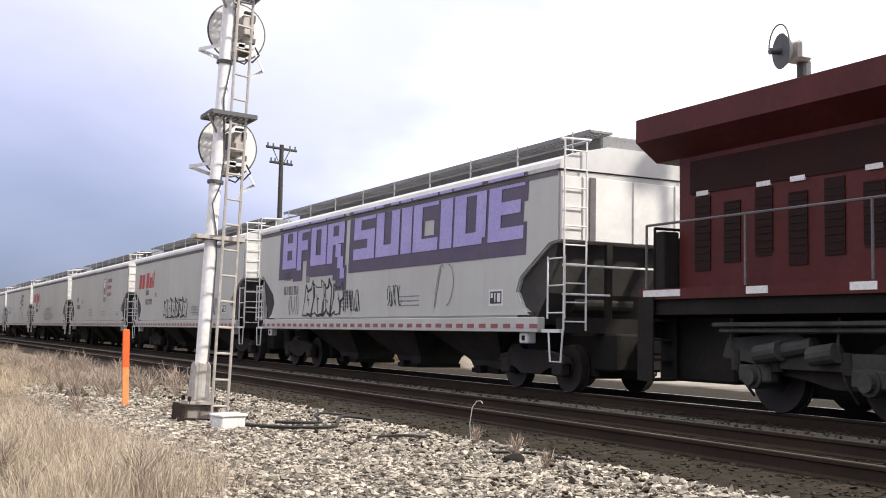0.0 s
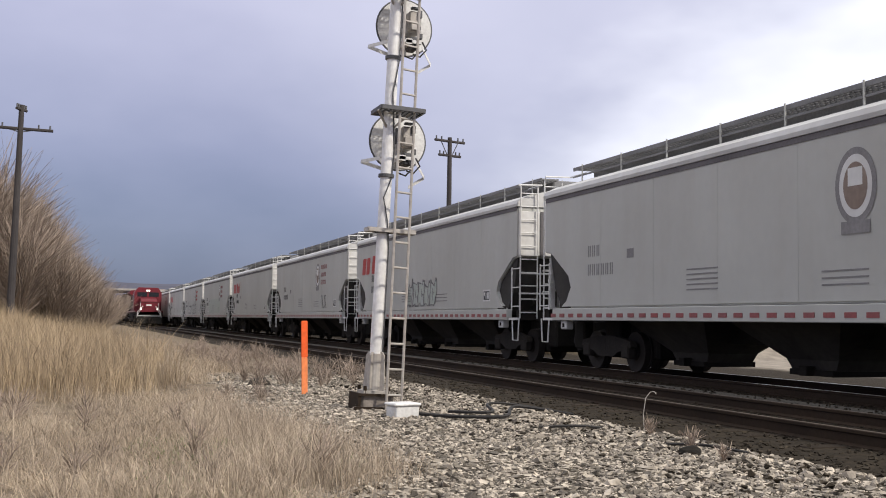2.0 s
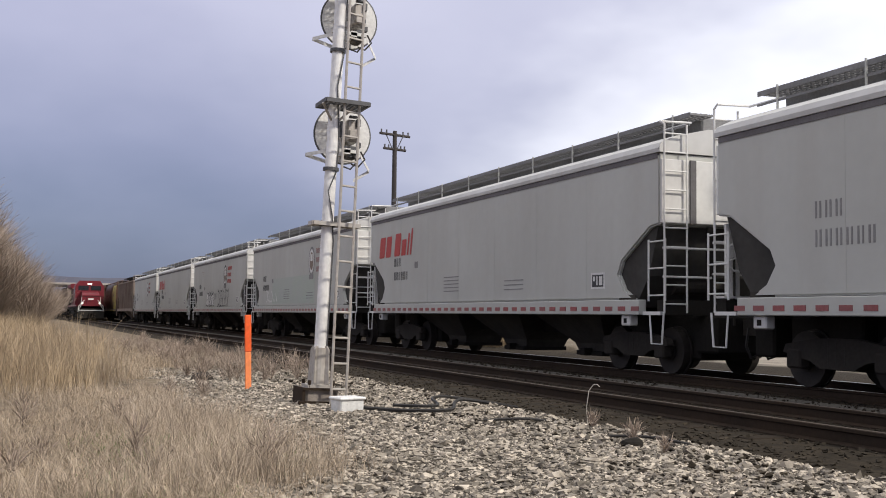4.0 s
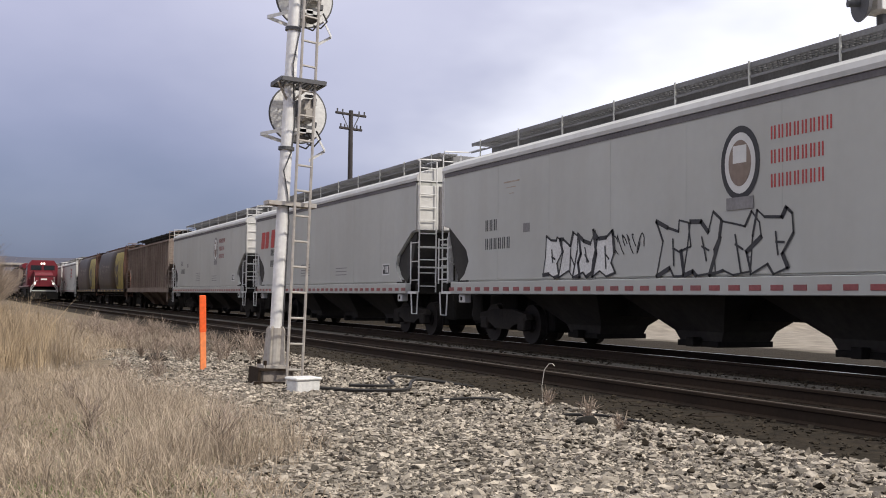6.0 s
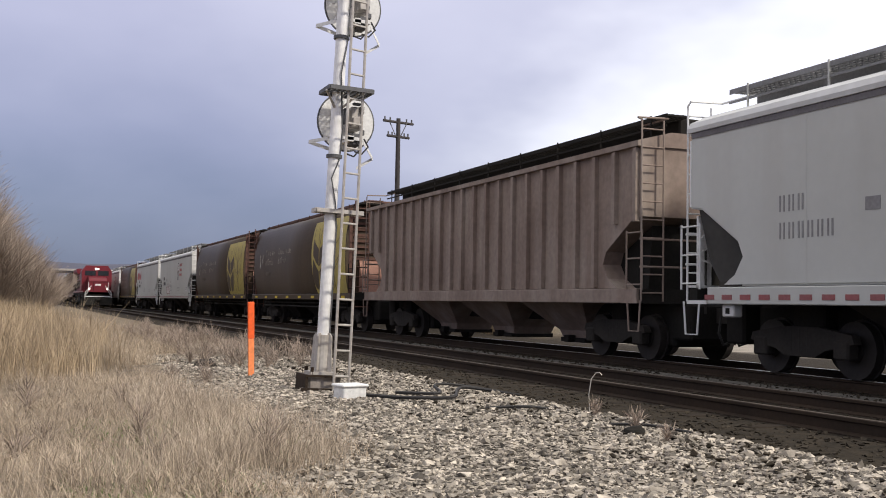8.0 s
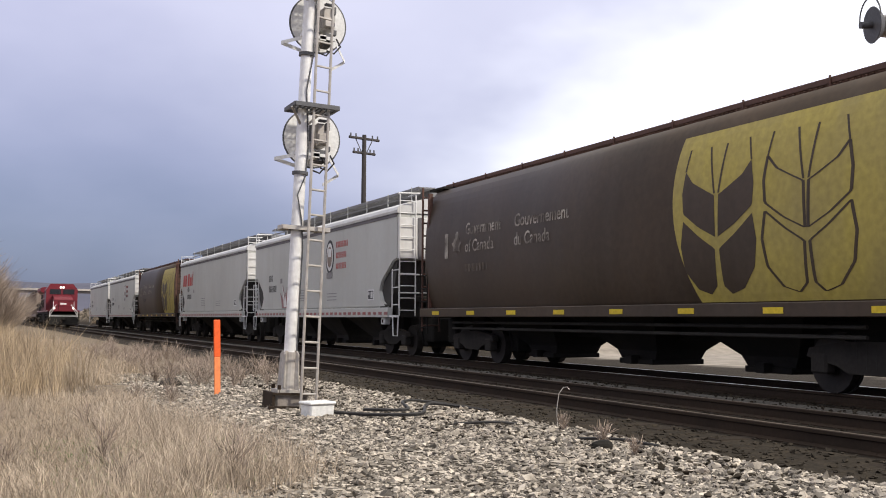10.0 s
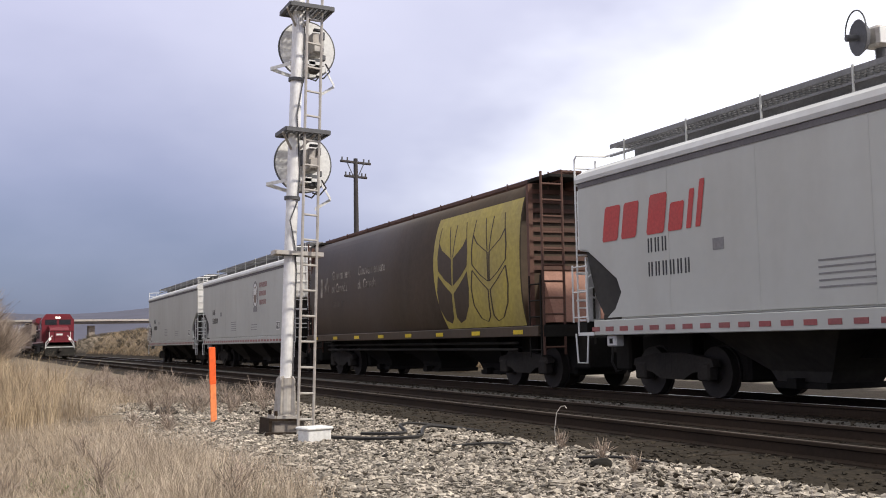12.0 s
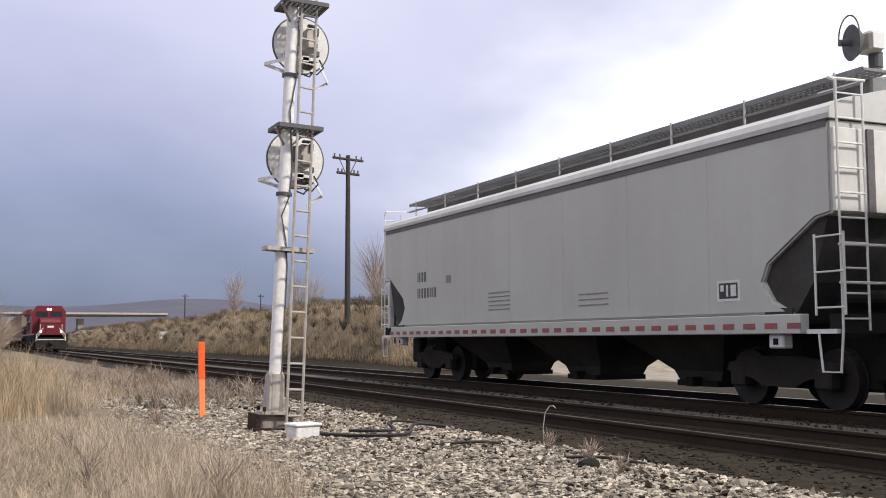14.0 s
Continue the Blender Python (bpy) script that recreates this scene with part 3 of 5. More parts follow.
    part("brake_step", boxes((-1.56, -0.9, y - 0.02, y + 0.22, 1.33, 1.37)), GREY_END, car)
    part("brake_chain", tubes(0.02, ((-1.36, y, 1.98), (-1.36, y, 0.9))), HOPPER_BAY, car)
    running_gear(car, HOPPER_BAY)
    walkway(car, 4.64)
    bars([(1.9, 2.42, 1.55, 1.86)], WHITE, car, "data_plate", "white-edged data panel", 0.004)
    bars([(1.95, 2.37, 1.59, 1.82)], INK, car, "data_plate_face", "black data panel", 0.008)
    for mark in ((1.98, 2.10, 1.62, 1.79), (2.16, 2.2, 1.62, 1.79), (2.26, 2.33, 1.70, 1.79)):
        bars([mark], WHITE, car, "data_mark", "", 0.012)
    return car


def glyph_bars(car, y_left, z, h, n, mat, name="stencil_mark", gap=0.35, surf=None):
    """Unread numbers as a row of upright bars, from left to right (towards -y)."""
    w = h * 0.62
    for k in range(n):
        y = y_left - k * w * (1 + gap)
        bars([(y - w * 0.30, y - w * 0.06, z, z + h), (y - w * 0.86, y - w * 0.62, z, z + h)], mat, car, name, surf=surf)


def marks(car, faded=False):
    m = FADED_INK if faded else INK
    glyph_bars(car, MARK - 1.95, 2.42, 0.24, 3, m)
    glyph_bars(car, MARK - 1.95, 2.02, 0.24, 6, m)
    bars([(MARK - 3.95, MARK - 3.68, 2.32, 2.5)], FADED_INK, car, "small_panel")
    bars([(MARK - 6.9, MARK - 5.9, 1.62 + 0.09 * k, 1.645 + 0.09 * k) for k in range(5)], FADED_INK, car, "load_data", "faded lines of small print")
    bars([(5.4, 6.4, 1.60 + 0.1 * k, 1.625 + 0.1 * k) for k in range(3)], FADED_INK, car, "load_data", "faded lines of small print")


def red_name(car):
    """The big red maker's mark, as plain slanted blocks: two wide letters, then a taller word."""
    bm = bmesh.new()
    y = MARK - 0.55
    z0 = 2.72
    c = 0.07
    for w, h in ((0.50, 0.62), (0.46, 0.62), (0.0, 0), (0.50, 0.66), (0.38, 0.46), (0.13, 0.62), (0.13, 0.74)):
        if w:
            outline = ((c, 0), (1 - c, 0), (1, c), (1, 1 - c), (1 - c, 1), (c, 1), (0, 1 - c), (0, c))
            bm.faces.new([bm.verts.new((-SIDE - 0.008, y - u * w - v * h * 0.2, z0 + v * h)) for u, v in outline])
        y -= (w + 0.11) if w else 0.20
    part("red_lettering", bm, RED, car, "large slanted red lettering blocks")


def crest(car, strong=False, y=5.65):
    """An oval crest with a dark ring and a band below, and three lines of maroon lettering beside it."""
    z = 3.0
    for k, (ry, rz, mat, out) in enumerate(((0.43, 0.55, FADED_INK if not strong else INK, 0.006), (0.34, 0.45, GREY_END, 0.009), (0.25, 0.34, RIB, 0.012))):
        bm = bmesh.new()
        poly = [(y + ry * math.cos(a), z + rz * math.sin(a)) for a in [i * math.pi / 16 for i in range(32)]]
        prism(bm, poly, "x", -SIDE - out - 0.002, -SIDE - out)
        part(("crest_ring", "crest_field", "crest_shield")[k], bm, mat, car, ("oval grey crest", "", "")[k])
    bars([(y - 0.30, y + 0.30, z - 0.68, z - 0.5)], FADED_INK, car, "crest_band", "", 0.016)
    bars([(y - 0.15, y + 0.15, z + 0.0, z + 0.26)], GREY_END, car, "crest_charge", "", 0.016)
    bars([(y - 0.17, y + 0.17, z - 0.24, z - 0.1)], RIB, car, "crest_charge", "", 0.016)
    for k, n in enumerate((8, 7, 7)):
        glyph_bars(car, y - 0.65, 3.26 - k * 0.34, 0.19, n, FADED_RED if not strong else RED, "crest_lettering", gap=0.30)


def surf(z):
    """Half width of the round-sided car at height z."""
    u = (z - 2.62) / 1.66
    return 1.18 + 0.40 * math.sqrt(max(0.0, 1 - min(1.0, abs(u)) ** 2.3))


def skin(rows, mat, parent, name, label="", out=0.005):
    """A painted shape on the round side: rows of (z, ya, yb) joined in bands."""
    bm = bmesh.new()
    prev = None
    for z, ya, yb in rows:
        cur = [bm.verts.new((-surf(z) - out, ya, z)), bm.verts.new((-surf(z) - out, yb, z))]
        if prev:
            bm.faces.new((prev[0], prev[1], cur[1], cur[0]))
        prev = cur
    return part(name, bm, mat, parent, label)


def leaf_rows(poly, step=0.04):
    """Slices an outline of (offset, z) points into level rows of (z, inner, outer)."""
    lo, hi = min(p[1] for p in poly), max(p[1] for p in poly)
    n = int((hi - lo) / step)
    rows = []
    for k in range(n + 1):
        z = lo + 0.002 + (hi - lo - 0.004) * k / n
        cut = []
        for (a, p), (b, q) in zip(poly, poly[1:] + poly[:1]):
            if (p - z) * (q - z) < 0:
                cut.append(a + (b - a) * (z - p) / (q - p))
        if len(cut) > 1:
            rows.append((z, min(cut), max(cut)))
    return rows


def round_hopper(m, label):
    car = thing("cylindrical_hopper", m, label, "rail car", "hopper cars of the train")
    zs = [1.20 + (4.26 - 1.20) * k / 22 for k in range(23)]
    poly = [(-surf(z), z) for z in zs] + [(-0.8, 4.30), (0.8, 4.30)] + [(surf(z), z) for z in reversed(zs)]
    bm = prism(bmesh.new(), poly, "y", 0.75, LONG - 0.35)
    body = part("body", bm, BROWN, car)
    for f in body.data.polygons:
        f.use_smooth = abs(f.normal.y) < 0.5
    # ribbed ends with ladder frames
    for f in (True, False):
        s, y = (1, 0.0) if f else (-1, LONG)
        yb = 0.75 if f else LONG - 0.35
        bm = bmesh.new()
        for k in range(9):
            z = 2.45 + k * 0.2
            box(bm, -1.35, 1.35, min(yb - s * 0.06, yb), max(yb - s * 0.06, yb), z, z + 0.09)
        part("end_rib", bm, BROWN_END, car, "row of red-brown end ribs")
        prof = [(yb - s * 0.02, 2.45), (yb - s * 0.55, 1.35), (yb - s * 0.02, 1.35)]
        part("slope_sheet", prism(bmesh.new(), prof, "x", -1.1, 1.1), PRIMER, car, "pink primer-patched slope sheet")
        for side in (-1, 1):
            x = side * 1.50
            ladder("end_ladder", BROWN_END, car, (x, y - s * 0.03, 0.7), (x, y - s * 0.03, 4.40), (-side * 0.48, 0, 0), r=0.028)
            part("corner_post", boxes((x - 0.05, x + 0.05, min(y + s * 0.42, y + s * 0.52), max(y + s * 0.42, y + s * 0.52), 1.1, 4.2)), BROWN_END, car)
            ladder("side_ladder", BLACK, car, (side * 1.56, y + s * 0.45, 0.65), (side * 1.56, y + s * 0.45, 2.3), (0, -s * 0.47, 0))
        part("end_sill", boxes((-1.52, 1.52, min(y - s * 0.06, y + s * 0.8), max(y - s * 0.06, y + s * 0.8), 1.06, 1.30)), BLACK, car)
        part("end_platform", boxes((-1.3, 1.3, min(y - s * 0.05, y + s * 0.9), max(y - s * 0.05, y + s * 0.9), 4.30, 4.36)), BLACK, car)
    part("side_sill", boxes((-1.60, -1.42, 0.05, LONG - 0.05, 1.07, 1.28, 0.012)), BROWN, car)
    part("side_sill", boxes((1.42, 1.60, 0.05, LONG - 0.05, 1.07, 1.28, 0.012)), BROWN, car)
    for k in range(8):
        y = 0.7 + k * 2.05
        part("reflector", boxes((-1.607, -1.595, y, y + 0.42, 1.12, 1.21)), YELLOW_TAPE, car, "yellow reflector")
    part("lower_rod", tubes(0.03, ((-1.3, 1.5, 0.94), (-1.3, LONG - 1.5, 0.94)), ((-1.3, 1.5, 0.80), (-1.3, LONG - 1.5, 0.80))), HOPPER_BAY, car)
    running_gear(car, BLACK)
    walkway(car, 4.46, BROWN_END)
    # yellow panel with two stalks of wheat near the leading end
    zs = [1.30 + (3.98 - 1.30) * k / 24 for k in range(25)]
    skin([(z, 0.80, 5.2 + 0.35 * math.sin((z - 1.3) / 2.68 * math.pi) - 0.15 * (3.98 - z)) for z in zs], YELLOW, car, "yellow_panel", "faded yellow panel with wheat stalks")
    upper = [(0.03, 2.30), (0.05, 2.95), (0.30, 3.06), (0.60, 3.20), (0.80, 3.40), (0.87, 3.05), (0.84, 2.72), (0.45, 2.48)]
    lower = [(0.08, 1.55), (0.05, 2.12), (0.42, 2.32), (0.84, 2.60), (0.92, 2.20), (0.84, 1.80), (0.55, 1.50), (0.25, 1.42)]
    for side in (-1, 1):
        for leaf in (upper, lower):
            rows = leaf_rows(leaf)
            skin([(z, *sorted((4.24 + side * a, 4.24 + side * b))) for z, a, b in rows], BROWN, car, "wheat_leaf", "", 0.009)
            for pick in (1, 2):
                skin([(r[0], 2.28 + side * r[pick] - 0.03, 2.28 + side * r[pick] + 0.03) for r in rows], BROWN, car, "wheat_outline", "", 0.009)
        for stem in (2.28, 4.24):
            skin([(2.98 + 0.05 * k, stem + side * (0.05 + 0.010 * k) - 0.022, stem + side * (0.05 + 0.010 * k) + 0.022) for k in range(16)], BROWN, car, "wheat_awn", "", 0.009)
            skin([(3.40 + 0.05 * k, stem + side * (0.80 - 0.012 * k) - 0.02, stem + side * (0.80 - 0.012 * k) + 0.02) for k in range(8)], BROWN, car, "wheat_awn", "", 0.009)
    # lettering near the trailing end
    def at(y, z):
        return lambda u, v: Vector((-surf(z + v) - 0.008, y - u, z + v))
    for text, y, z, w in (("Government", MARK - 2.45, 2.98, 1.85), ("of Canada", MARK - 2.45, 2.58, 1.5), ("Gouvernement", MARK - 4.95, 2.98, 2.3), ("du Canada", MARK - 4.95, 2.58, 1.55)):
        part("lettering", letters("lettering", text, 0.28, w, at(y, z), FADED, 0.012), None, car, "faded white words")
    # flag emblem: a bar and a leaf
    skin([(2.48 + 0.1 * k, MARK - 1.45, MARK - 1.25) for k in range(7)], FADED, car, "emblem_bar")
    leaf = [(0, 0.0), (0.05, 0.12), (0.2, 0.08), (0.17, 0.2), (0.28, 0.32), (0.18, 0.36), (0.16, 0.46), (0.08, 0.38), (0.09, 0.55), (0.0, 0.64)]
    poly = leaf + [(-a, b) for a, b in reversed(leaf[1:-1])]
    bm = bmesh.new()
    bm.faces.new([bm.verts.new((-surf(2.6 + b) - 0.008, MARK - 1.95 + a, 2.54 + b * 0.9)) for a, b in poly])
    part("emblem_leaf", bm, FADED, car)
    glyph_bars(car, MARK - 2.45, 2.12, 0.18, 8, FADED_FAINT, surf=surf)
    return car


def ribbed_hopper(m):
    car = thing("ribbed_hopper", m, "weathered tan covered hopper car with upright ribs", "rail car", "hopper cars of the train")
    part("body", prism(bmesh.new(), hopper_outline(1.34, 3.95), "x", -1.5, 1.5), RIB, car)
    for k in range(22):
        y = 0.12 + k * 0.747
        z0 = 1.36 if 1.5 < y < LONG - 1.6 else 2.55
        for s in (-1, 1):
            part("rib", boxes((s * 1.5 - (0.09 if s < 0 else 0), s * 1.5 + (0.09 if s > 0 else 0), y, y + 0.11, z0, 3.9)), RIB, car)
    part("roof", prism(bmesh.new(), [(-1.6, 3.92), (-1.6, 4.02), (-0.9, 4.2), (0.9, 4.2), (1.6, 4.02), (1.6, 3.92)], "y", 0.02, LONG - 0.02), RIB, car)
    for f in (True, False):
        pts = [(0.30, 2.5), (1.66, 1.86), (1.48, 1.2), (0.45, 1.2)]
        part("slope_sheet", prism(bmesh.new(), pts if f else [(LONG - a, b) for a, b in pts], "x", -1.1, 1.1), BLACK, car)
        end_gear(car, f, RIB)
    for s in (-1, 1):
        part("side_sill", boxes((s * 1.53 - 0.08, s * 1.53 + 0.08, 0.05, LONG - 0.05, 1.06, 1.33, 0.012)), RIB, car)
    running_gear(car, RIB)
    walkway(car, 4.55, BLACK)
    return car


def locomotive(m, label, paint, lit=False):
    """A six-axle road diesel, long hood trailing; its trailing deck edge is at y = 0 and it leads towards -y."""
    eng = thing("locomotive", m, label, "locomotive")
    part("frame", boxes((-1.5, 1.5, -21.6, -0.05, 1.35, 1.62), (-0.5, 0.5, -21.5, -0.2, 0.95, 1.35)), BLACK, eng)
    part("deck_edge", boxes((-1.56, -1.50, -21.6, 0.0, 1.58, 1.74), (1.50, 1.56, -21.6, 0.0, 1.58, 1.74)), paint, eng)
    part("deck", boxes((-1.5, 1.5, -21.6, 0.0, 1.62, 1.70)), paint, eng)
    for k in range(12):
        part("deck_stripe", boxes((-1.568, -1.556, -0.95 - k * 1.75, -0.1 - k * 1.75 if k == 0 else -0.55 - k * 1.75, 1.62, 1.72)), WHITE, eng, "white stripe")
    hood = part("long_hood", boxes((-1.18, 1.18, -15.2, -0.45, 1.70, 3.86, 0.04)), paint, eng)
    part("radiator_wing", prism(bmesh.new(), [(-1.19, 3.74), (-1.60, 4.02), (-1.60, 4.38), (-1.30, 4.48), (1.30, 4.48), (1.60, 4.38), (1.60, 4.02), (1.19, 3.74)], "y", -7.2, 0.05), paint, eng, "overhanging radiator housing")
    part("radiator_grille", boxes((-1.20, -1.172, -4.4, -0.75, 3.16, 3.66)), GRILLE, eng, "dark radiator intake")
    part("hood_roof", boxes((-1.05, 1.05, -15.2, -7.25, 3.86, 4.25, 0.06)), paint, eng)
    part("exhaust_stack", boxes((-0.5, 0.5, -10.2, -9.2, 4.25, 4.5, 0.03)), BLACK, eng)
    for k in range(22):
        y = -0.85 - k * 0.62
        d = part("hood_door", boxes((-1.197, -1.172, y - 0.33, y, 2.00 + 0.1 * (k % 3), 3.10 - 0.12 * (k % 2))), GRILLE, eng, "dark louvred hood door")
        part("louvre", boxes(*[(-1.205, -1.195, y - 0.31, y - 0.02, 2.16 + j * 0.10, 2.18 + j * 0.10) for j in range(9)]), BLACK, d)
        if k % 3 != 1:
            part("notice", boxes((-1.205, -1.175, y - 0.30, y - 0.04, 3.12, 3.19)), WHITE, eng, "small white notice")
    part("air_tank", tubes(0.24, ((-1.25, -9.0, 1.2), (-1.25, -13.6, 1.2)), seg=14), BLACK, eng)
    part("fuel_tank", prism(bmesh.new(), [(-1.45, 1.3), (-1.45, 0.65), (-1.2, 0.3), (1.2, 0.3), (1.45, 0.65), (1.45, 1.3)], "y", -14.3, -8.2), BLACK, eng)
    fr = truck_frame((-1.95, 0.0, 1.95), 0.50)
    trucks(eng, (-4.1, -17.6), fr, (-1.95, 0.0, 1.95), BIG_WHEEL, 0.50)
    for yc in (-4.1, -17.6):
        bm = bmesh.new()
        for s in (-1, 1):
            prism(bm, [(yc - 2.6, 0.75), (yc - 2.5, 1.02), (yc - 1.2, 1.10), (yc - 0.7, 0.85), (yc + 0.7, 0.85), (yc + 1.2, 1.10), (yc + 2.5, 1.02), (yc + 2.6, 0.75), (yc + 1.5, 0.62), (yc - 1.5, 0.62)], "x", s * 1.18 - 0.07, s * 1.18 + 0.07)
            for a in (-1.95, 0, 1.95):
                tube(bm, (s * 1.1, yc + a, 0.5), (s * 1.32, yc + a, 0.5), 0.17, 12)
                box(bm, s * 1.2 - 0.1, s * 1.2 + 0.1, yc + a - 0.3, yc + a + 0.3, 0.42, 0.66, 0.03)
            tube(bm, (s * 1.25, yc + 0.9, 0.95), (s * 1.25, yc + 1.5, 0.85), 0.11, 10)
            tube(bm, (s * 1.25, yc - 0.9, 0.95), (s * 1.25, yc - 1.5, 0.85), 0.11, 10)
        # brake cylinders, sand pipes, springs and the cable trunk over each bogie
        for a in (-1.3, 0.65, 1.6):
            part("brake_cylinder", tubes(0.13, ((-1.34, yc + a - 0.2, 0.86), (-1.34, yc + a + 0.22, 0.80)), seg=14), BOGIE, eng)
        for a in (-2.35, -0.45, 0.45, 2.35):
            part("sand_pipe", chain([(-1.30, yc + a, 1.30), (-1.33, yc + a, 0.95), (-1.22, yc + a * 0.97, 0.5), (-1.0, yc + a * 0.95, 0.22)], 0.022), BOGIE, eng)
        for a in (-1.95, 0.0, 1.95):
            part("journal_cap", tubes(0.115, ((-1.32, yc + a, 0.5), (-1.40, yc + a, 0.5)), seg=12), BOGIE, eng)
            for d in (-0.38, 0.38):
                part("coil_spring", tubes(0.085, ((-1.22, yc + a + d, 0.58), (-1.22, yc + a + d, 0.86)), seg=10), BROWNBLACK, eng)
        part("cable_trunk", tubes(0.035, ((-1.42, yc - 2.6, 1.24), (-1.42, yc + 2.6, 1.20)), ((-1.38, yc - 2.4, 1.15), (-1.38, yc + 2.5, 1.12))), BOGIE, eng)
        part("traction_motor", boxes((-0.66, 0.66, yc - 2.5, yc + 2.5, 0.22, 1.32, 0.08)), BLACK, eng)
        part("bogie_side", bm, BOGIE, eng, "cast grey-black bogie side frame")
    # end steps, handrails, couplers
    for y, s in ((0.0, 1), (-21.6, -1)):
        for x in (-1.35, 1.35):
            bm = boxes((x - 0.22, x + 0.22, y - 0.34 if s > 0 else y + 0.04, y - 0.04 if s > 0 else y + 0.34, 0.35, 0.39))
            for j in range(4):
                box(bm, x - 0.2, x + 0.2, y - 0.32 if s > 0 else y + 0.02, y - 0.02 if s > 0 else y + 0.32, 0.65 + 0.3 * j, 0.69 + 0.3 * j)
            box(bm, x - 0.24, x - 0.21, min(y, y - s * 0.36), max(y, y - s * 0.36), 0.35, 1.62)
            box(bm, x + 0.21, x + 0.24, min(y, y - s * 0.36), max(y, y - s * 0.36), 0.35, 1.62)
            part("end_steps", bm, BLACK, eng)
            part("step_handrail", chain([(x, y, 0.75), (x, y + s * 0.12, 1.2), (x * 0.75, y + s * 0.12, 1.75), (x * 0.75, y, 2.65)], 0.025), WHITE, eng, "white step handrail")
        part("end_railing", tubes(0.022, ((-1.3, y - s * 0.05, 2.7), (1.3, y - s * 0.05, 2.7)), ((-1.3, y - s * 0.05, 1.7), (-1.3, y - s * 0.05, 2.7)), ((1.3, y - s * 0.05, 1.7), (1.3, y - s * 0.05, 2.7)), ((-0.5, y - s * 0.05, 1.7), (-0.5, y - s * 0.05, 2.7))), BLACK, eng)
        part("end_plate", boxes((-1.5, 1.5, min(y, y - s * 0.05), max(y, y - s * 0.05), 0.55 if s < 0 else 1.0, 1.62)), BLACK, eng)
        part("coupler", boxes((-0.17, 0.17, min(y, y + s * 0.8), max(y, y + s * 0.8), 0.72, 1.02, 0.03)), BROWNBLACK, eng)
    part("side_handrail", chain([(-1.5, -0.1, 2.72), (-1.5, -15.0, 2.72)], 0.02), STRIPE, eng)
    for k in range(8):
        part("stanchion", tubes(0.02, ((-1.5, -0.1 - 2.12 * k, 1.72), (-1.5, -0.1 - 2.12 * k, 2.72))), STRIPE, eng)
    # dark block added to fill the shaded gap under the trailing deck
    part("draft_box", boxes((-1.0, 1.0, -1.5, -0.1, 0.35, 1.35, 0.04)), BLACK, eng)
    # battery boxes beside the end of the hood
    part("equipment_box", boxes((-1.42, -1.12, -0.42, -0.20, 1.74, 2.62, 0.02), (-1.0, -0.75, -0.42, -0.20, 1.74, 2.55, 0.02)), BLACK, eng)
    # cab and short nose
    cab = part("cab", prism(bmesh.new(), [(-1.58, 1.70), (-1.58, 3.95), (-1.15, 4.55), (1.15, 4.55), (1.58, 3.95), (1.58, 1.70)], "y", -18.6, -15.2), paint, eng)
    part("windscreen", boxes((-1.25, -0.12, -18.62, -18.59, 3.45, 3.98), (0.12, 1.25, -18.62, -18.59, 3.45, 3.98)), GLASS, cab)
    part("side_window", boxes((-1.60, -1.57, -17.9, -16.2, 3.0, 3.75)), GLASS, cab)
    nose = part("short_nose", prism(bmesh.new(), [(-21.0, 1.70), (-21.0, 2.85), (-20.7, 3.05), (-18.6, 3.35), (-18.6, 1.70)], "x", -0.92, 0.92), paint, eng)
    bm = bmesh.new()
    for x in (-0.13, 0.13):
        tube(bm, (x, -18.64, 4.18), (x, -18.58, 4.18), 0.11, 12)
    part("headlight", bm, LAMP if lit else GLASS, cab, "pair of round headlights")
    for x in (-0.95, 0.95):
        part("ditch_light", tubes(0.12, ((x, -21.68, 1.95), (x, -21.6, 1.95)), seg=12), LAMP if lit else GLASS, eng, "round ditch light")
        part("diagonal_handrail", chain([(x * 1.45, -21.66, 0.9), (x * 1.4, -21.66, 1.6), (x * 0.75, -21.66, 2.3)], 0.035), WHITE, eng)
    part("nose_badge", boxes((-0.3, 0.3, -21.02, -20.99, 2.32, 2.5)), WHITE, nose, "white maker's badge")
    part("plough", prism(bmesh.new(), [(-21.7, 1.0), (-22.1, 0.25), (-21.9, 0.2), (-21.6, 1.0)], "x", -1.4, 1.4), BLACK, eng)
    part("pilot_stripe", boxes((-1.3, 1.3, -21.665, -21.655, 1.1, 1.18)), WHITE, eng)
    return eng


# ---- ground and tracks ----
def height(x, y):
    """The land: gravel level with the rails, a shallow cutting on the far side, a rise beside the left verge."""
    z = np.full_like(x, -0.06)
    z = z - 0.11 * np.clip((x - 5.35) / 0.5, 0, 1)                       # down to the track bed
    z = z + 0.09 * np.clip(1 - np.abs(x - 9.95) / 0.8, 0, 1)             # gravel heaped between the tracks
    s = np.clip((x - 15.3) / 4.2, 0, 1)
    far = np.clip((y - 31) / 16, 0, 1)
    z = z + s * s * (3 - 2 * s) * (3.0 * far) * np.clip((400 - y) / 200, 0, 1)      # bank beyond the tracks
    w = np.clip((1.2 - x - 0.010 * (y - 20)) / 5, 0, 1) * np.clip((y - 6) / 30, 0, 1)
    z = z + w * w * (0.9 + 1.6 * np.clip((y - 35) / 40, 0, 1))           # rising verge on the left
    z = z + 0.04 * np.sin(x * 1.3 + y * 0.7) * np.sin(y * 0.9 - x * 0.4) * np.clip((5.2 - x) / 2, 0, 1)
    z = z + 0.25 * np.sin(x * 0.31 + 1.0) * np.sin(y * 0.23) * s * far
    return z


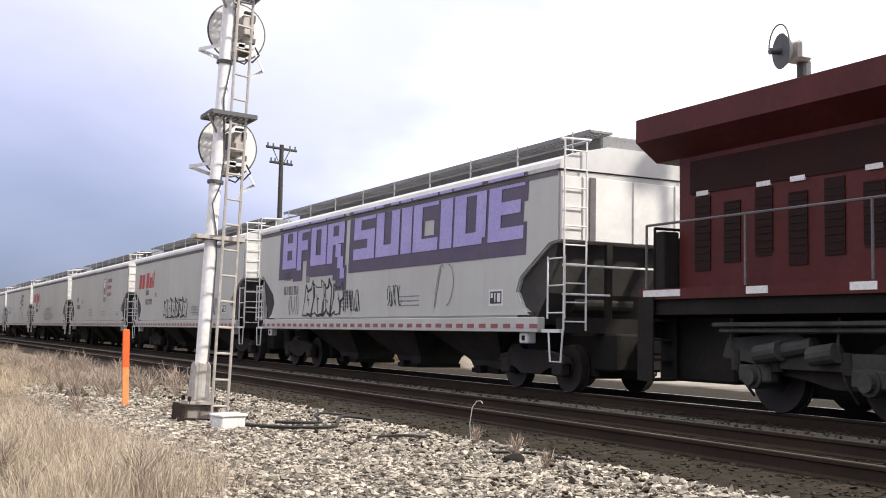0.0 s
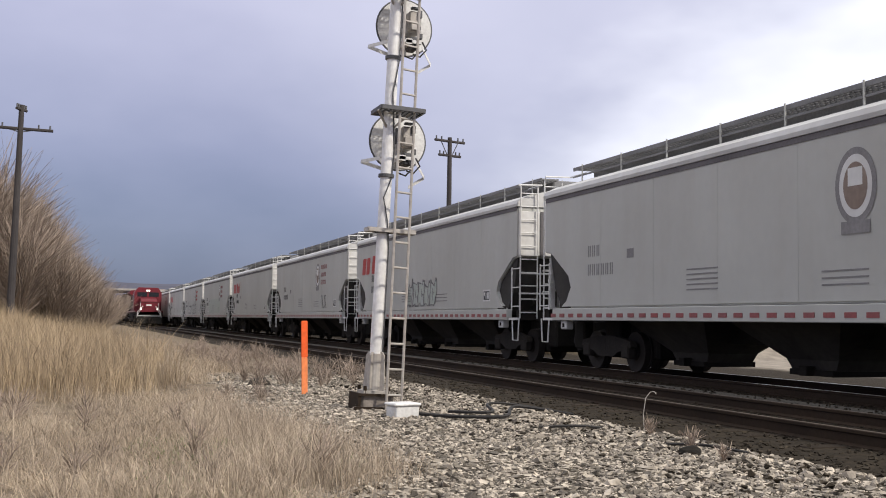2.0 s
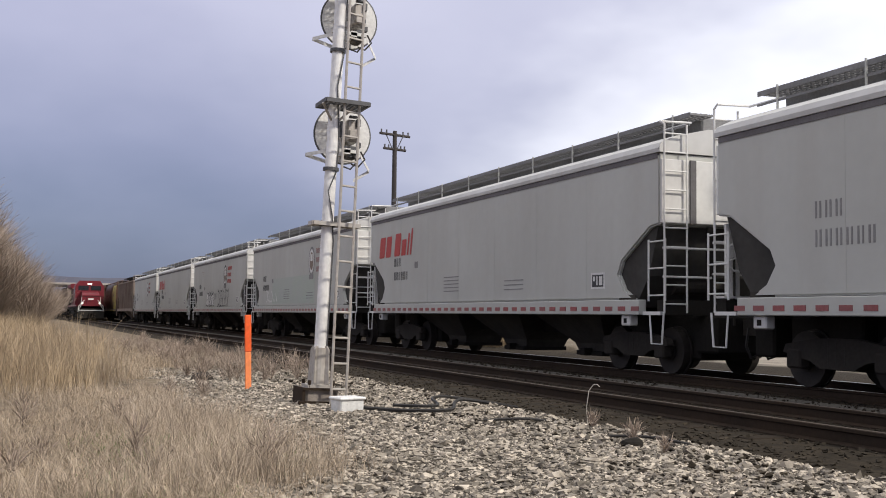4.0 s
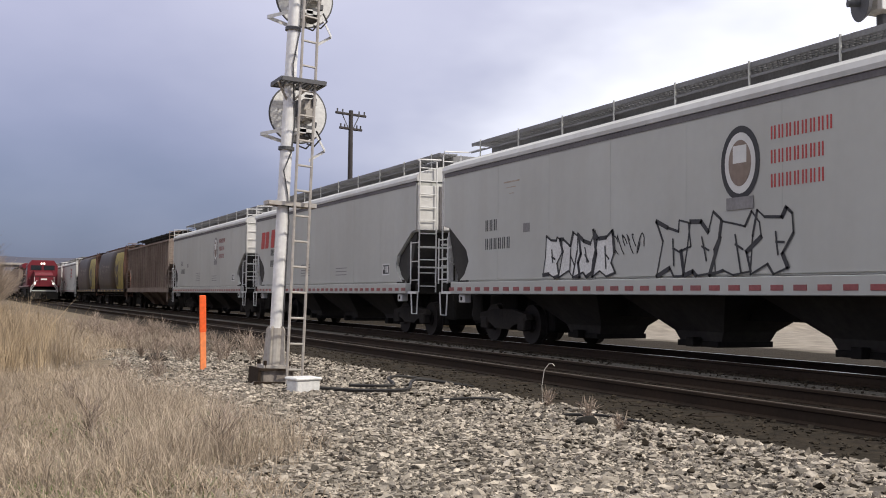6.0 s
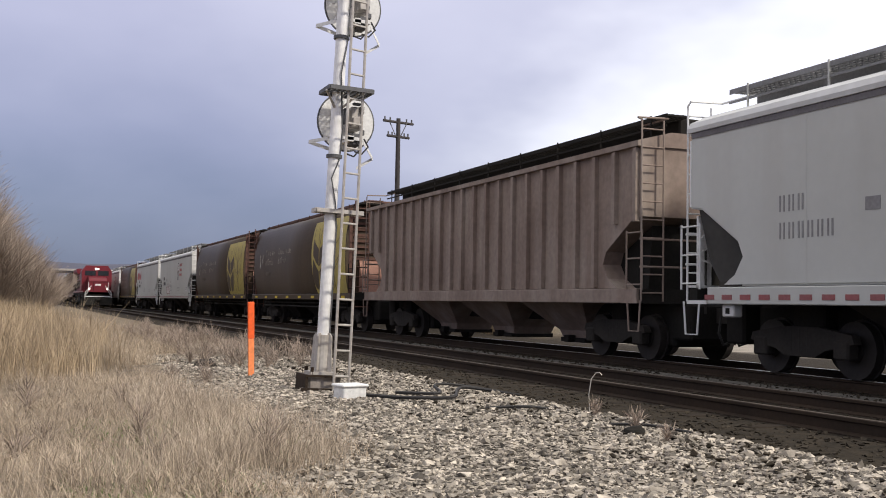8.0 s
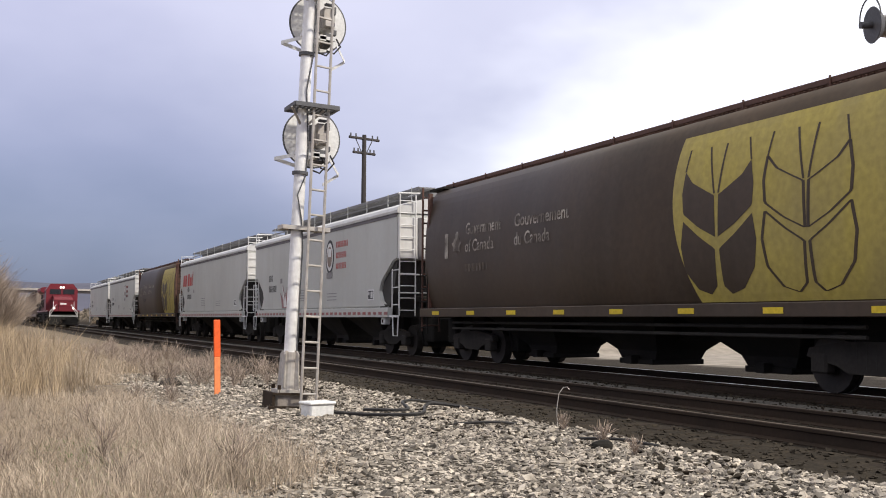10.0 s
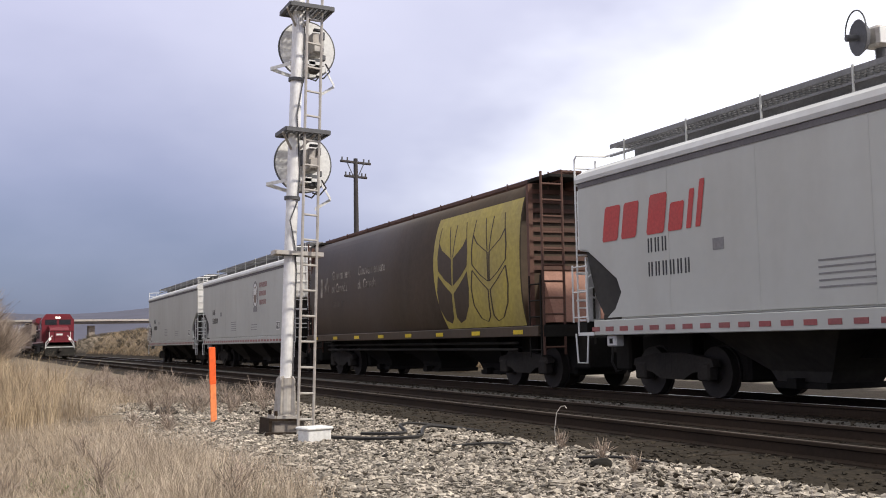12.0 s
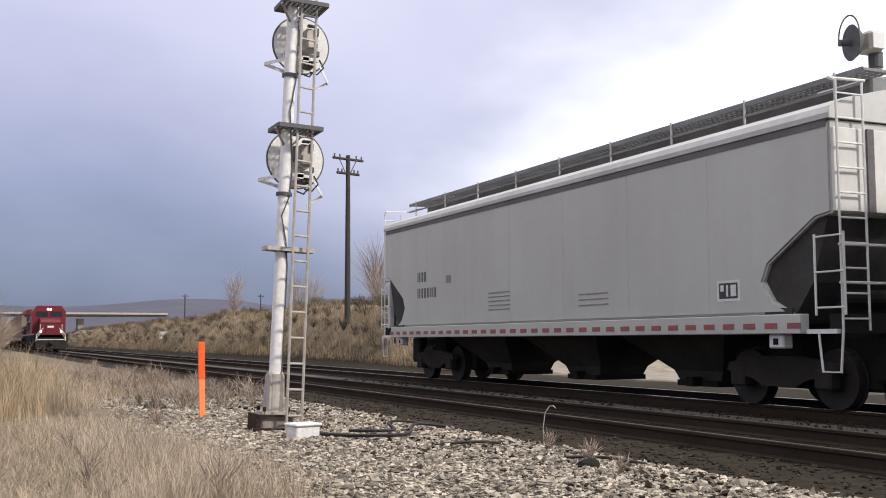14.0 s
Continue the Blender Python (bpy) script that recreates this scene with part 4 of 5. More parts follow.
def spaced(a, b, d0, grow):
    out, d = [a], d0
    while out[-1] < b:
        out.append(out[-1] + d)
        d *= grow
    return out


def land(mat):
    xs = sorted({*[-v for v in spaced(0, 2500, 0.5, 1.13)], *spaced(0, 24, 0.4, 1.0), *spaced(24.4, 2500, 0.6, 1.15)})
    ys = sorted({*[-v for v in spaced(0.5, 2500, 0.5, 1.16)], *spaced(0, 60, 0.5, 1.0), *spaced(60.8, 4500, 0.8, 1.06)})
    X, Y = np.meshgrid(np.array(xs), np.array(ys))
    co = np.stack([X, Y, height(X, Y)], -1).reshape(-1, 3)
    ny, nx = X.shape
    i = (np.arange(ny - 1)[:, None] * nx + np.arange(nx - 1)[None]).reshape(-1)
    return fast_mesh("ground", co, np.stack([i, i + 1, i + 1 + nx, i + nx], 1), mat, True)


def ground_material():
    """Gravel near the tracks, dirt and straw litter to the left, pale dry soil on the far bank, chosen by place."""
    mat = bpy.data.materials.new("gravel_and_dry_soil")
    mat.use_nodes = True
    nt = mat.node_tree
    N, L = nt.nodes.new, nt.links.new
    bsdf = nt.nodes["Principled BSDF"]
    bsdf.inputs["Roughness"].default_value, bsdf.inputs["Specular IOR Level"].default_value = 0.95, 0.1
    co = N("ShaderNodeTexCoord")
    sep = N("ShaderNodeSeparateXYZ")
    L(co.outputs["Object"], sep.inputs[0])

    def noise_of(scale, detail=6):
        n = N("ShaderNodeTexNoise")
        n.inputs["Scale"].default_value, n.inputs["Detail"].default_value = scale, detail
        L(co.outputs["Object"], n.inputs["Vector"])
        return n.outputs[0]

    def ramp(value, lo, hi):
        r = N("ShaderNodeMapRange")
        r.inputs["From Min"].default_value, r.inputs["From Max"].default_value = lo, hi
        L(value, r.inputs["Value"])
        return r.outputs[0]

    def mix(f, a, b):
        m = N("ShaderNodeMix")
        m.data_type = "RGBA"
        L(f, m.inputs[0])
        for k, v in ((6, a), (7, b)):
            if isinstance(v, tuple):
                m.inputs[k].default_value = (*v, 1)
            else:
                L(v, m.inputs[k])
        return m.outputs[2]

    def math_of(op, a, b):
        """One step of arithmetic; MULTIPLY_ADD adds the fixed 1.45 of the verge's start."""
        m = N("ShaderNodeMath")
        m.operation = op
        m.inputs[2].default_value = 1.45
        for k, v in ((0, a), (1, b)):
            if isinstance(v, (int, float)):
                m.inputs[k].default_value = v
            else:
                L(v, m.inputs[k])
        return m.outputs[0]

    wob = math_of("MULTIPLY", math_of("SUBTRACT", noise_of(0.9), 0.5), 2.2)
    xw = math_of("ADD", sep.outputs["X"], wob)
    vor = N("ShaderNodeTexVoronoi")
    vor.inputs["Scale"].default_value = 22
    L(co.outputs["Object"], vor.inputs["Vector"])
    gravel = mix(vor.outputs["Distance"], (0.13, 0.112, 0.09), (0.045, 0.038, 0.03))
    soil = mix(ramp(noise_of(3.0), 0.35, 0.65), (0.12, 0.095, 0.07), (0.24, 0.195, 0.14))
    bed = mix(ramp(noise_of(5.0), 0.35, 0.65), (0.024, 0.020, 0.015), (0.040, 0.032, 0.023))
    bank = mix(ramp(noise_of(0.5), 0.35, 0.65), (0.34, 0.27, 0.185), (0.17, 0.14, 0.10))
    pale = mix(ramp(noise_of(2.0), 0.35, 0.65), (0.32, 0.285, 0.24), (0.21, 0.185, 0.155))
    verge = math_of("ADD", math_of("MULTIPLY", sep.outputs["Y"], 0.06), math_of("MULTIPLY_ADD", ramp(sep.outputs["Y"], 17, 30), 3.0))
    c = mix(ramp(math_of("SUBTRACT", xw, verge), -0.5, 0.5), soil, gravel)
    c = mix(ramp(sep.outputs["X"], 5.3, 5.6), c, bed)
    strip = math_of("MULTIPLY", ramp(sep.outputs["X"], 9.1, 9.5), ramp(sep.outputs["X"], 10.6, 10.2))
    c = mix(strip, c, mix(ramp(noise_of(30.0), 0.35, 0.65), (0.125, 0.117, 0.105), (0.06, 0.056, 0.05)))
    c = mix(ramp(xw, 17.4, 18.4), c, pale)
    c = mix(math_of("MULTIPLY", ramp(xw, 16.2, 17.2), ramp(sep.outputs["Y"], 31, 37)), c, bank)
    L(c, bsdf.inputs["Base Color"])
    bp = N("ShaderNodeBump")
    bp.inputs["Strength"].default_value, bp.inputs["Distance"].default_value = 0.5, 0.03
    L(vor.outputs["Distance"], bp.inputs["Height"])
    L(bp.outputs[0], bsdf.inputs["Normal"])
    return mat


ground = part("ground", land(ground_material()), None)
tagged(ground, "pale gravel and dry soil beside the railway", "ground", kind="structure")


def on_line(x, y):
    """The pose of a car whose near end is at y on a track."""
    return pose(x, y, 0)


def along(y0, y1):
    return [y0, 0.0] + [12.0 * k for k in range(1, int(y1 / 12) + 1)]


def rail_bm(x, y0, y1, top):
    """A rail with foot, web and head along y."""
    prof = [(-0.07, -0.17), (0.07, -0.17), (0.07, -0.155), (0.012, -0.135), (0.012, -0.045), (0.034, -0.035), (0.034, -0.006), (0.028, 0), (-0.028, 0), (-0.034, -0.006), (-0.034, -0.035), (-0.012, -0.045), (-0.012, -0.135), (-0.07, -0.155)]
    bm = bmesh.new()
    rings = [[bm.verts.new((x + a, y, top + b)) for a, b in prof] for y in along(y0, y1)]
    for q, s in zip(rings, rings[1:]):
        for k in range(len(prof)):
            bm.faces.new((q[k], q[(k + 1) % len(prof)], s[(k + 1) % len(prof)], s[k]))
    bm.faces.new(rings[0])
    bm.faces.new(rings[-1][::-1])
    bmesh.ops.recalc_face_normals(bm, faces=bm.faces)
    return bm


def strip_bm(x, half, y0, y1, z0, z1):
    bm = bmesh.new()
    prof = [(-half, z0), (half, z0), (half, z1), (-half, z1)]
    rings = [[bm.verts.new((x + a, y, b)) for a, b in prof] for y in along(y0, y1)]
    for q, s in zip(rings, rings[1:]):
        for k in range(4):
            bm.faces.new((q[k], q[(k + 1) % 4], s[(k + 1) % 4], s[k]))
    bmesh.ops.recalc_face_normals(bm, faces=bm.faces)
    return bm


def track(xc, label, head):
    tr = thing("railway_track", pose(0, 0, 0), label, "railway track", kind="structure")
    for s in (-1, 1):
        r = part("rail", rail_bm(xc + s * 0.752, -60, 420, 0.0), RAIL, tr, "rust-brown steel rail")
        part("rail_head", strip_bm(xc + s * 0.752, 0.026, -60, 420, -0.002, 0.003), head, r, "worn shiny running surface")
    return tr


near_track = track(NEAR_X, "rusty siding track on dark oily ballast", RAILHEAD)
far_track = track(TRACK_X, "main line track under the passing train", BRIGHT_RAIL)

# ---- the train ----
TRAIN = [(0.0, 15.3), (0.5, 4.1), (1.5, -18.0), (2.5, -40.2), (5.5, -107.2), (7.0, -140.7), (9.5, -194.8), (11.0, -227.4), (12.0, -249.6), (14.0, -293.7)]
cars = {}
cars[2] = grey_hopper(pose(TRACK_X, 0, 0))
for k in (1, 3, 4, 5, 6, 7, 8, 9, 10, 14, 15, 17, 18):
    cars[k] = copy_thing(cars[2], pose(TRACK_X, 0, 0))
cars[11] = ribbed_hopper(pose(TRACK_X, 0, 0))
cars[12] = round_hopper(pose(TRACK_X, 0, 0), "brown round-sided government grain hopper with yellow wheat panel")
for k in (13, 16):
    cars[k] = copy_thing(cars[12], pose(TRACK_X, 0, 0))
engine = locomotive(pose(TRACK_X, 0, 0), "dark red diesel locomotive pulling the grain train", LOCO_RED)

for k in (2, 4, 6, 9, 15):
    red_name(cars[k])
    marks(cars[k])
    tagged(cars[k], "light grey covered hopper with big red lettering")
for k in (3, 5, 7, 8, 10, 14, 17):
    crest(cars[k], k in (8, 14), 6.15 if k == 14 else 5.65)
    marks(cars[k], k in (3, 5, 10))
    tagged(cars[k], "light grey covered hopper with oval crest and maroon lettering")
marks(cars[18])
tagged(cars[18], "plain light grey covered hopper, last of the train")
marks(cars[1])
tagged(cars[1], "light grey covered hopper with large purple graffiti letters")


GLYPHS = {
    "B": (1.10, [(0, .34, 0, 1), (.34, 1, 0, .2), (.34, .7, .42, .6), (.34, 1, .82, 1), (.7, 1, .2, .82)]),
    "F": (0.92, [(0, .36, -.06, 1), (.36, 1, .78, 1), (.36, .85, .38, .6)]),
    "O": (1.10, [(0, .34, 0, 1), (.66, 1, 0, 1), (.34, .66, 0, .22), (.34, .66, .78, 1)]),
    "R": (1.10, [(0, .34, 0, 1), (.34, 1, .78, 1), (.68, 1, .40, .78), (.34, .68, .38, .56), (.52, .84, .12, .38), (.66, 1, -.12, .12), (.84, 1.1, -.34, -.12)]),
    "S": (1.08, [(0, 1, .78, 1), (0, .34, .58, .78), (0, 1, .40, .58), (.66, 1, .22, .40), (0, 1, 0, .22)]),
    "U": (1.10, [(0, .34, 0, 1), (.66, 1, 0, 1), (.34, .66, 0, .22)]),
    "I": (0.46, [(0, 1, 0, 1)]),
    "C": (1.02, [(0, .36, 0, 1), (.36, 1, 0, .22), (.36, 1, .78, 1)]),
    "D": (1.12, [(0, .38, 0, 1), (.70, 1, .1, .9), (.38, .9, 0, .2), (.38, .9, .8, 1)]),
    "E": (1.12, [(0, .36, 0, 1), (.36, 1, 0, .2), (.36, .9, .40, .6), (.36, 1, .8, 1)]),
}


def purple_letters(car):
    """Two sprayed words in tall lilac block capitals on a dark violet shadow."""
    for word, y, scale in (("BFOR", MARK - 1.75, 1.02), ("SUICIDE", MARK - 6.95, 1.15)):
        for order, ch in enumerate(word):
            w, rects = GLYPHS[ch]
            w *= scale
            light, dark = bmesh.new(), bmesh.new()
            for i, (a, b, c, d) in enumerate(rects):
                for bm, grow, dy, dz, out in ((dark, 0.10, 0.20, -0.20, 0.005), (light, 0.0, 0.0, 0.0, 0.016)):
                    x = -SIDE - out - 0.0005 * i - 0.0040 * (order % 2)
                    z0, z1 = 2.76 + c * 1.22 - grow + dz, 2.76 + d * 1.22 + grow + dz * 0.2
                    for lo, hi, px in ((z0, min(z1, 3.79), x), (max(z0, 3.905), min(z1, 3.965), x - 0.042)):
                        if hi - lo > 0.01:
                            s0, s1 = 0.06 * (lo - 2.76), 0.06 * (hi - 2.76)
                            pts = [(y - a * w + grow + dy - s0, lo), (y - b * w - grow - s0, lo), (y - b * w - grow - s1, hi), (y - a * w + grow + dy - s1, hi)]
                            bm.faces.new([bm.verts.new((px, p, q)) for p, q in pts])
            part("graffiti_shadow", dark, PURPLE_DARK, car, "dark violet letter shadow")
            part("graffiti_letter", light, PURPLE, car, "lilac block letter")
            y -= w + 0.09


purple_letters(cars[1])
throw_up(3, 9.7, 12.4, 1.42, 2.20, 4, GREY, INK, cars[1], "grey sprayed bubble tag with black outline")
scrawl(14, 8.6, 9.6, 1.5, 2.05, 9, INK, cars[1], "black sprayed tag", 0.035)
scrawl(4, 6.3, 7.0, 1.6, 2.1, 7, INK, cars[1], "black sprayed tag", 0.025)
scrawl(8, 3.9, 4.6, 1.5, 2.5, 2, FADED_INK, cars[1], "grey sprayed tag")
scrawl(15, 12.9, 13.7, 1.45, 2.0, 6, FADED_INK, cars[1], "pale grey sprayed tag", 0.03)
throw_up(5, 7.0, 10.6, 1.45, 2.12, 6, GREY, INK, cars[2], "faint sprayed bubble tag with thin outline")
scrawl(6, 2.6, 4.4, 1.5, 2.1, 13, INK, cars[2], "black sprayed tag", 0.03)
scrawl(16, 5.2, 6.2, 1.5, 1.9, 6, FADED_INK, cars[2], "grey sprayed tag", 0.025)
throw_up(7, 6.4, 9.4, 1.48, 2.20, 5, GREEN_WASH, FADED_INK, cars[4], "grey-green sprayed tag")
throw_up(9, 9.0, 11.4, 1.38, 2.12, 4, WHITE, INK, cars[8], "white sprayed bubble tag with black outline")
scrawl(17, 8.1, 9.0, 1.75, 2.1, 6, INK, cars[8], "small black sprayed tag", 0.025)
throw_up(10, 4.6, 7.7, 1.36, 2.18, 4, GREY, INK, cars[8], "black-edged sprayed bubble tag")
bars([(12.5, 13.2, 3.39, 3.42), (12.65, 13.1, 3.28, 3.30), (12.75, 12.95, 3.15, 3.17)], RUST, cars[8], "rust_stain", "faint rust stains on the side", 0.004)
scrawl(11, 3.8, 4.8, 1.5, 2.1, 5, INK, cars[5], "black sprayed tag")
bars([(5.2, 12.2, 1.42, 2.5)], GREEN_WASH, cars[7], "overspray", "pale green overspray patch", 0.004)
scrawl(12, 11.4, 13.6, 1.5, 2.0, 5, GREY_END, cars[7], "white sprayed tag", 0.06)


def red_tag(car):
    """Red spikes fanning up from a low centre, each with a dark edge and a pale core line."""
    spikes = ((12.25, 1.95, 0.20), (11.95, 2.22, 0.22), (11.62, 1.98, 0.24), (11.35, 2.14, 0.22), (11.05, 1.90, 0.26), (10.70, 1.98, 0.24), (10.40, 2.12, 0.24), (10.15, 2.38, 0.26))
    for k, (y, z, w) in enumerate(spikes):
        foot = 11.2 + (y - 11.2) * 0.55
        for grow, mat, out, name in ((0.045, INK, 0.005, "graffiti_edge"), (0.0, FADED_RED, 0.009, "graffiti_spike"), (-0.085, GREY_END, 0.013, "graffiti_core")):
            bm = bmesh.new()
            x = -SIDE - out - 0.0004 * k
            half = w + grow
            up = 1.0 + grow * 0.6
            ring = ((foot + half, 1.40 - grow * 0.3), (foot - half, 1.40 - grow * 0.3), (y - 0.02, 1.40 + (z - 1.40) * up), (y + 0.02, 1.40 + (z - 1.40) * up))
            bm.faces.new([bm.verts.new((x, p, q)) for p, q in ring])
            part(name, bm, mat if k % 3 or mat is not GREY_END else FADED_RED, car, "jagged red graffiti spike" if name == "graffiti_spike" else "")


red_tag(cars[14])

# ---- the waiting train on the near track ----
waiting = locomotive(pose(NEAR_X, 160, 0), "bright red diesel locomotive with lit headlights on the near track", LOCO_BRIGHT, True)
queue = [copy_thing(cars[11], pose(NEAR_X, 0, 0)), copy_thing(cars[11], pose(NEAR_X, 0, 0)), copy_thing(cars[18], pose(NEAR_X, 0, 0))]
for q, text in zip(queue, ("dark ribbed hopper behind the red locomotive",) * 2 + ("pale grey hopper behind the red locomotive",)):
    tagged(q, text, group="cars of the waiting train")

# ---- signal mast ----
def signal_head(mast, c, name="signal_head"):
    """A round backplate with rim seen from behind, its lamp case, bracket and hood struts."""
    c = Vector(c)
    head = part(name, tubes(0.362, (c + Vector((0, 0.28, 0)), c + Vector((0, 0.30, 0))), seg=40), WHITE, mast, "round white signal backplate")
    bm = bmesh.new()
    n = 40
    for k in range(n):
        a, b = 2 * math.pi * k / n, 2 * math.pi * (k + 1) / n
        tube(bm, c + Vector((0.367 * math.cos(a), 0.29, 0.367 * math.sin(a))), c + Vector((0.367 * math.cos(b), 0.29, 0.367 * math.sin(b))), 0.013, 6)
    part("rim", bm, STEEL_DARK, head, "black rim")
    part("lamp_case", boxes((c.x - 0.02, c.x + 0.15, c.y + 0.02, c.y + 0.27, c.z - 0.12, c.z + 0.16, 0.02), (c.x + 0.0, c.x + 0.10, c.y - 0.03, c.y + 0.03, c.z - 0.10, c.z + 0.02, 0.01)), SILVER_WORN, head)
    for dx, dz, w_, h_ in ((0.12, 0.12, 0.05, 0.10), (0.10, -0.06, 0.07, 0.05), (-0.10, 0.02, 0.03, 0.2), (0.05, 0.19, 0.10, 0.03), (0.14, -0.16, 0.05, 0.07)):
        part("fitting", boxes((c.x + dx - w_ / 2, c.x + dx + w_ / 2, c.y - 0.01, c.y + 0.05, c.z + dz - h_ / 2, c.z + dz + h_ / 2, 0.006)), STEEL_DARK, head)
    part("wiring_case", boxes((c.x + 0.0, c.x + 0.12, c.y - 0.02, c.y + 0.2, c.z - 0.34, c.z - 0.18, 0.02)), STEEL_DARK, head)
    part("bracket", boxes((c.x - 0.30, c.x + 0.14, c.y - 0.05, c.y + 0.0, c.z - 0.275, c.z - 0.235), (c.x - 0.06, c.x + 0.02, c.y - 0.05, c.y + 0.25, c.z - 0.29, c.z - 0.22)), WHITE, head)
    for a, b, d, name in (((-0.22, 0.02, -0.255), (-0.46, 0.30, -0.30), (-0.16, 0.34, -0.36), "hood_edge"), ((0.20, 0.10, -0.27), (0.40, 0.34, -0.42), (0.20, 0.36, -0.56), "hood_edge")):
        bm = bmesh.new()
        for p, q in ((a, b), (b, d)):
            p, q = c + Vector(p), c + Vector(q)
            w = Vector((0, 0, 0.022))
            t = Vector((0, 0.012, 0))
            vs = [bm.verts.new(v) for v in (p - w, q - w, q + w, p + w, p - w + t, q - w + t, q + w + t, p + w + t)]
            for f in ((0, 1, 2, 3), (7, 6, 5, 4), (0, 4, 5, 1), (1, 5, 6, 2), (2, 6, 7, 3), (3, 7, 4, 0)):
                bm.faces.new([vs[k] for k in f])
        part(name, bm, WHITE, head, "white edge of the lamp hood")
    for dx, dz in ((0.06, -0.42), (0.16, -0.38)):
        part("cable_loop", chain([c + Vector((dx, -0.02, dz + 0.14)), c + Vector((dx + 0.05, -0.05, dz + 0.04)), c + Vector((dx - 0.03, -0.05, dz - 0.06)), c + Vector((dx - 0.12, -0.03, dz - 0.03))], 0.011), CABLE, head)
    return head


def grating(name, parent, c, hx, hy, mat, label=""):
    """A frame with each bar laid into it as a piece of its own."""
    bm = bmesh.new()
    c = Vector(c)
    for s in (-1, 1):
        box(bm, c.x - hx, c.x + hx, c.y + s * hy - 0.015, c.y + s * hy + 0.015, c.z - 0.025, c.z + 0.025)
        box(bm, c.x + s * hx - 0.015, c.x + s * hx + 0.015, c.y - hy, c.y + hy, c.z - 0.025, c.z + 0.025)
    floor = part(name, bm, mat, parent, label)
    for k in range(9):
        x = c.x - hx + 2 * hx * (k + 0.5) / 9
        part("bar", boxes((x - 0.008, x + 0.008, c.y - hy, c.y + hy, c.z - 0.015, c.z + 0.015)), mat, floor)
    for k in range(6):
        y = c.y - hy + 2 * hy * (k + 0.5) / 6
        part("bar", boxes((c.x - hx, c.x + hx, y - 0.006, y + 0.006, c.z - 0.012, c.z + 0.012)), mat, floor)
    return floor


def signal_mast(m):
    """Local origin at the ground under the pole; the pole leans slightly, as the whole thing is set."""
    mast = thing("signal_mast", m, "silver-painted railway signal mast with ladder, seen from behind", "railway signal")
    part("pole", tubes(0.073, ((0, 0, 0.14), (0, 0, 6.9)), seg=24), SILVER, mast)
    bm = bmesh.new()
    for k in range(4):
        a = math.pi / 4 + k * math.pi / 2
        d = Vector((math.cos(a), math.sin(a), 0))
        prism_pts = [(0.07, 0.15), (0.145, 0.15), (0.125, 0.58), (0.095, 0.62), (0.07, 0.62)]
        vs = []
        for s in (-0.012, 0.012):
            nrm = Vector((-d.y, d.x, 0)) * s
            vs.append([bm.verts.new(d * r + nrm + Vector((0, 0, z))) for r, z in prism_pts])
        bm.faces.new(vs[0])
        bm.faces.new(vs[1][::-1])
        for i in range(5):
            bm.faces.new((vs[0][i], vs[1][i], vs[1][(i + 1) % 5], vs[0][(i + 1) % 5]))
    bmesh.ops.recalc_face_normals(bm, faces=bm.faces)
    box(bm, -0.165, 0.165, -0.165, 0.165, 0.12, 0.155)
    tube(bm, (0, 0, 0.15), (0, 0, 0.60), 0.088, 16)
    part("base_casting", bm, SILVER_WORN, mast, "worn base casting with gussets")
    for x in (-0.22, 0.22):
        for y in (-0.22, 0.22):
            part("anchor_bolt", tubes(0.022, ((x * 0.66, y * 0.66, 0.1), (x * 0.66, y * 0.66, 0.21))), RAIL, mast)
    part("footing", boxes((-0.20, 0.20, -0.20, 0.20, -0.12, 0.12, 0.03)), CONCRETE, mast, "chipped concrete footing")
    part("footing_frame", boxes((-0.245, -0.21, -0.23, 0.23, -0.12, 0.125), (-0.245, 0.23, -0.245, -0.21, 0.095, 0.125), (-0.30, 0.26, -0.30, -0.25, -0.10, -0.03)), RAIL, mast)
    ladder("ladder", SILVER_WORN, mast, (0.075, -0.34, -0.08), (0.05, -0.16, 6.6), (0.20, 0.05, 0), 0.305, 0.017, 0.2, "narrow steel ladder")
    for z in (3.58, 5.13):
        grating("platform", mast, (0.09, -0.05, z), 0.27, 0.24, STEEL_DARK, "dark steel grating")
        part("platform_brace", tubes(0.016, ((-0.2, -0.2, z - 0.03), (0, 0, z - 0.25)), ((0.2, -0.2, z - 0.03), (0, 0, z - 0.25))), SILVER_WORN, mast)
    for z in (2.09, 2.78, 4.26):
        part("strap", tubes(0.098, ((0, 0, z - 0.02), (0, 0, z + 0.02)), seg=20), STEEL_DARK, mast)
    grating("guard_ring", mast, (0.08, -0.03, 2.10), 0.29, 0.10, SILVER_WORN)
    part("conduit", chain([(0.07, -0.05, 0.6), (0.07, -0.05, 1.9), (0.03, -0.085, 2.2), (-0.04, -0.085, 2.5), (0.05, -0.075, 2.75), (0.07, -0.05, 3.1), (0.0, -0.09, 3.8), (0.06, -0.07, 4.2), (0.07, -0.05, 5.0)], 0.008), STEEL_DARK, mast)
    signal_head(mast, (0.225, 0.08, 3.29))
    signal_head(mast, (0.225, 0.08, 4.77))
    return mast


mast = signal_mast(pose(3.43, 12.66, 0, 0, 2.4, 0))


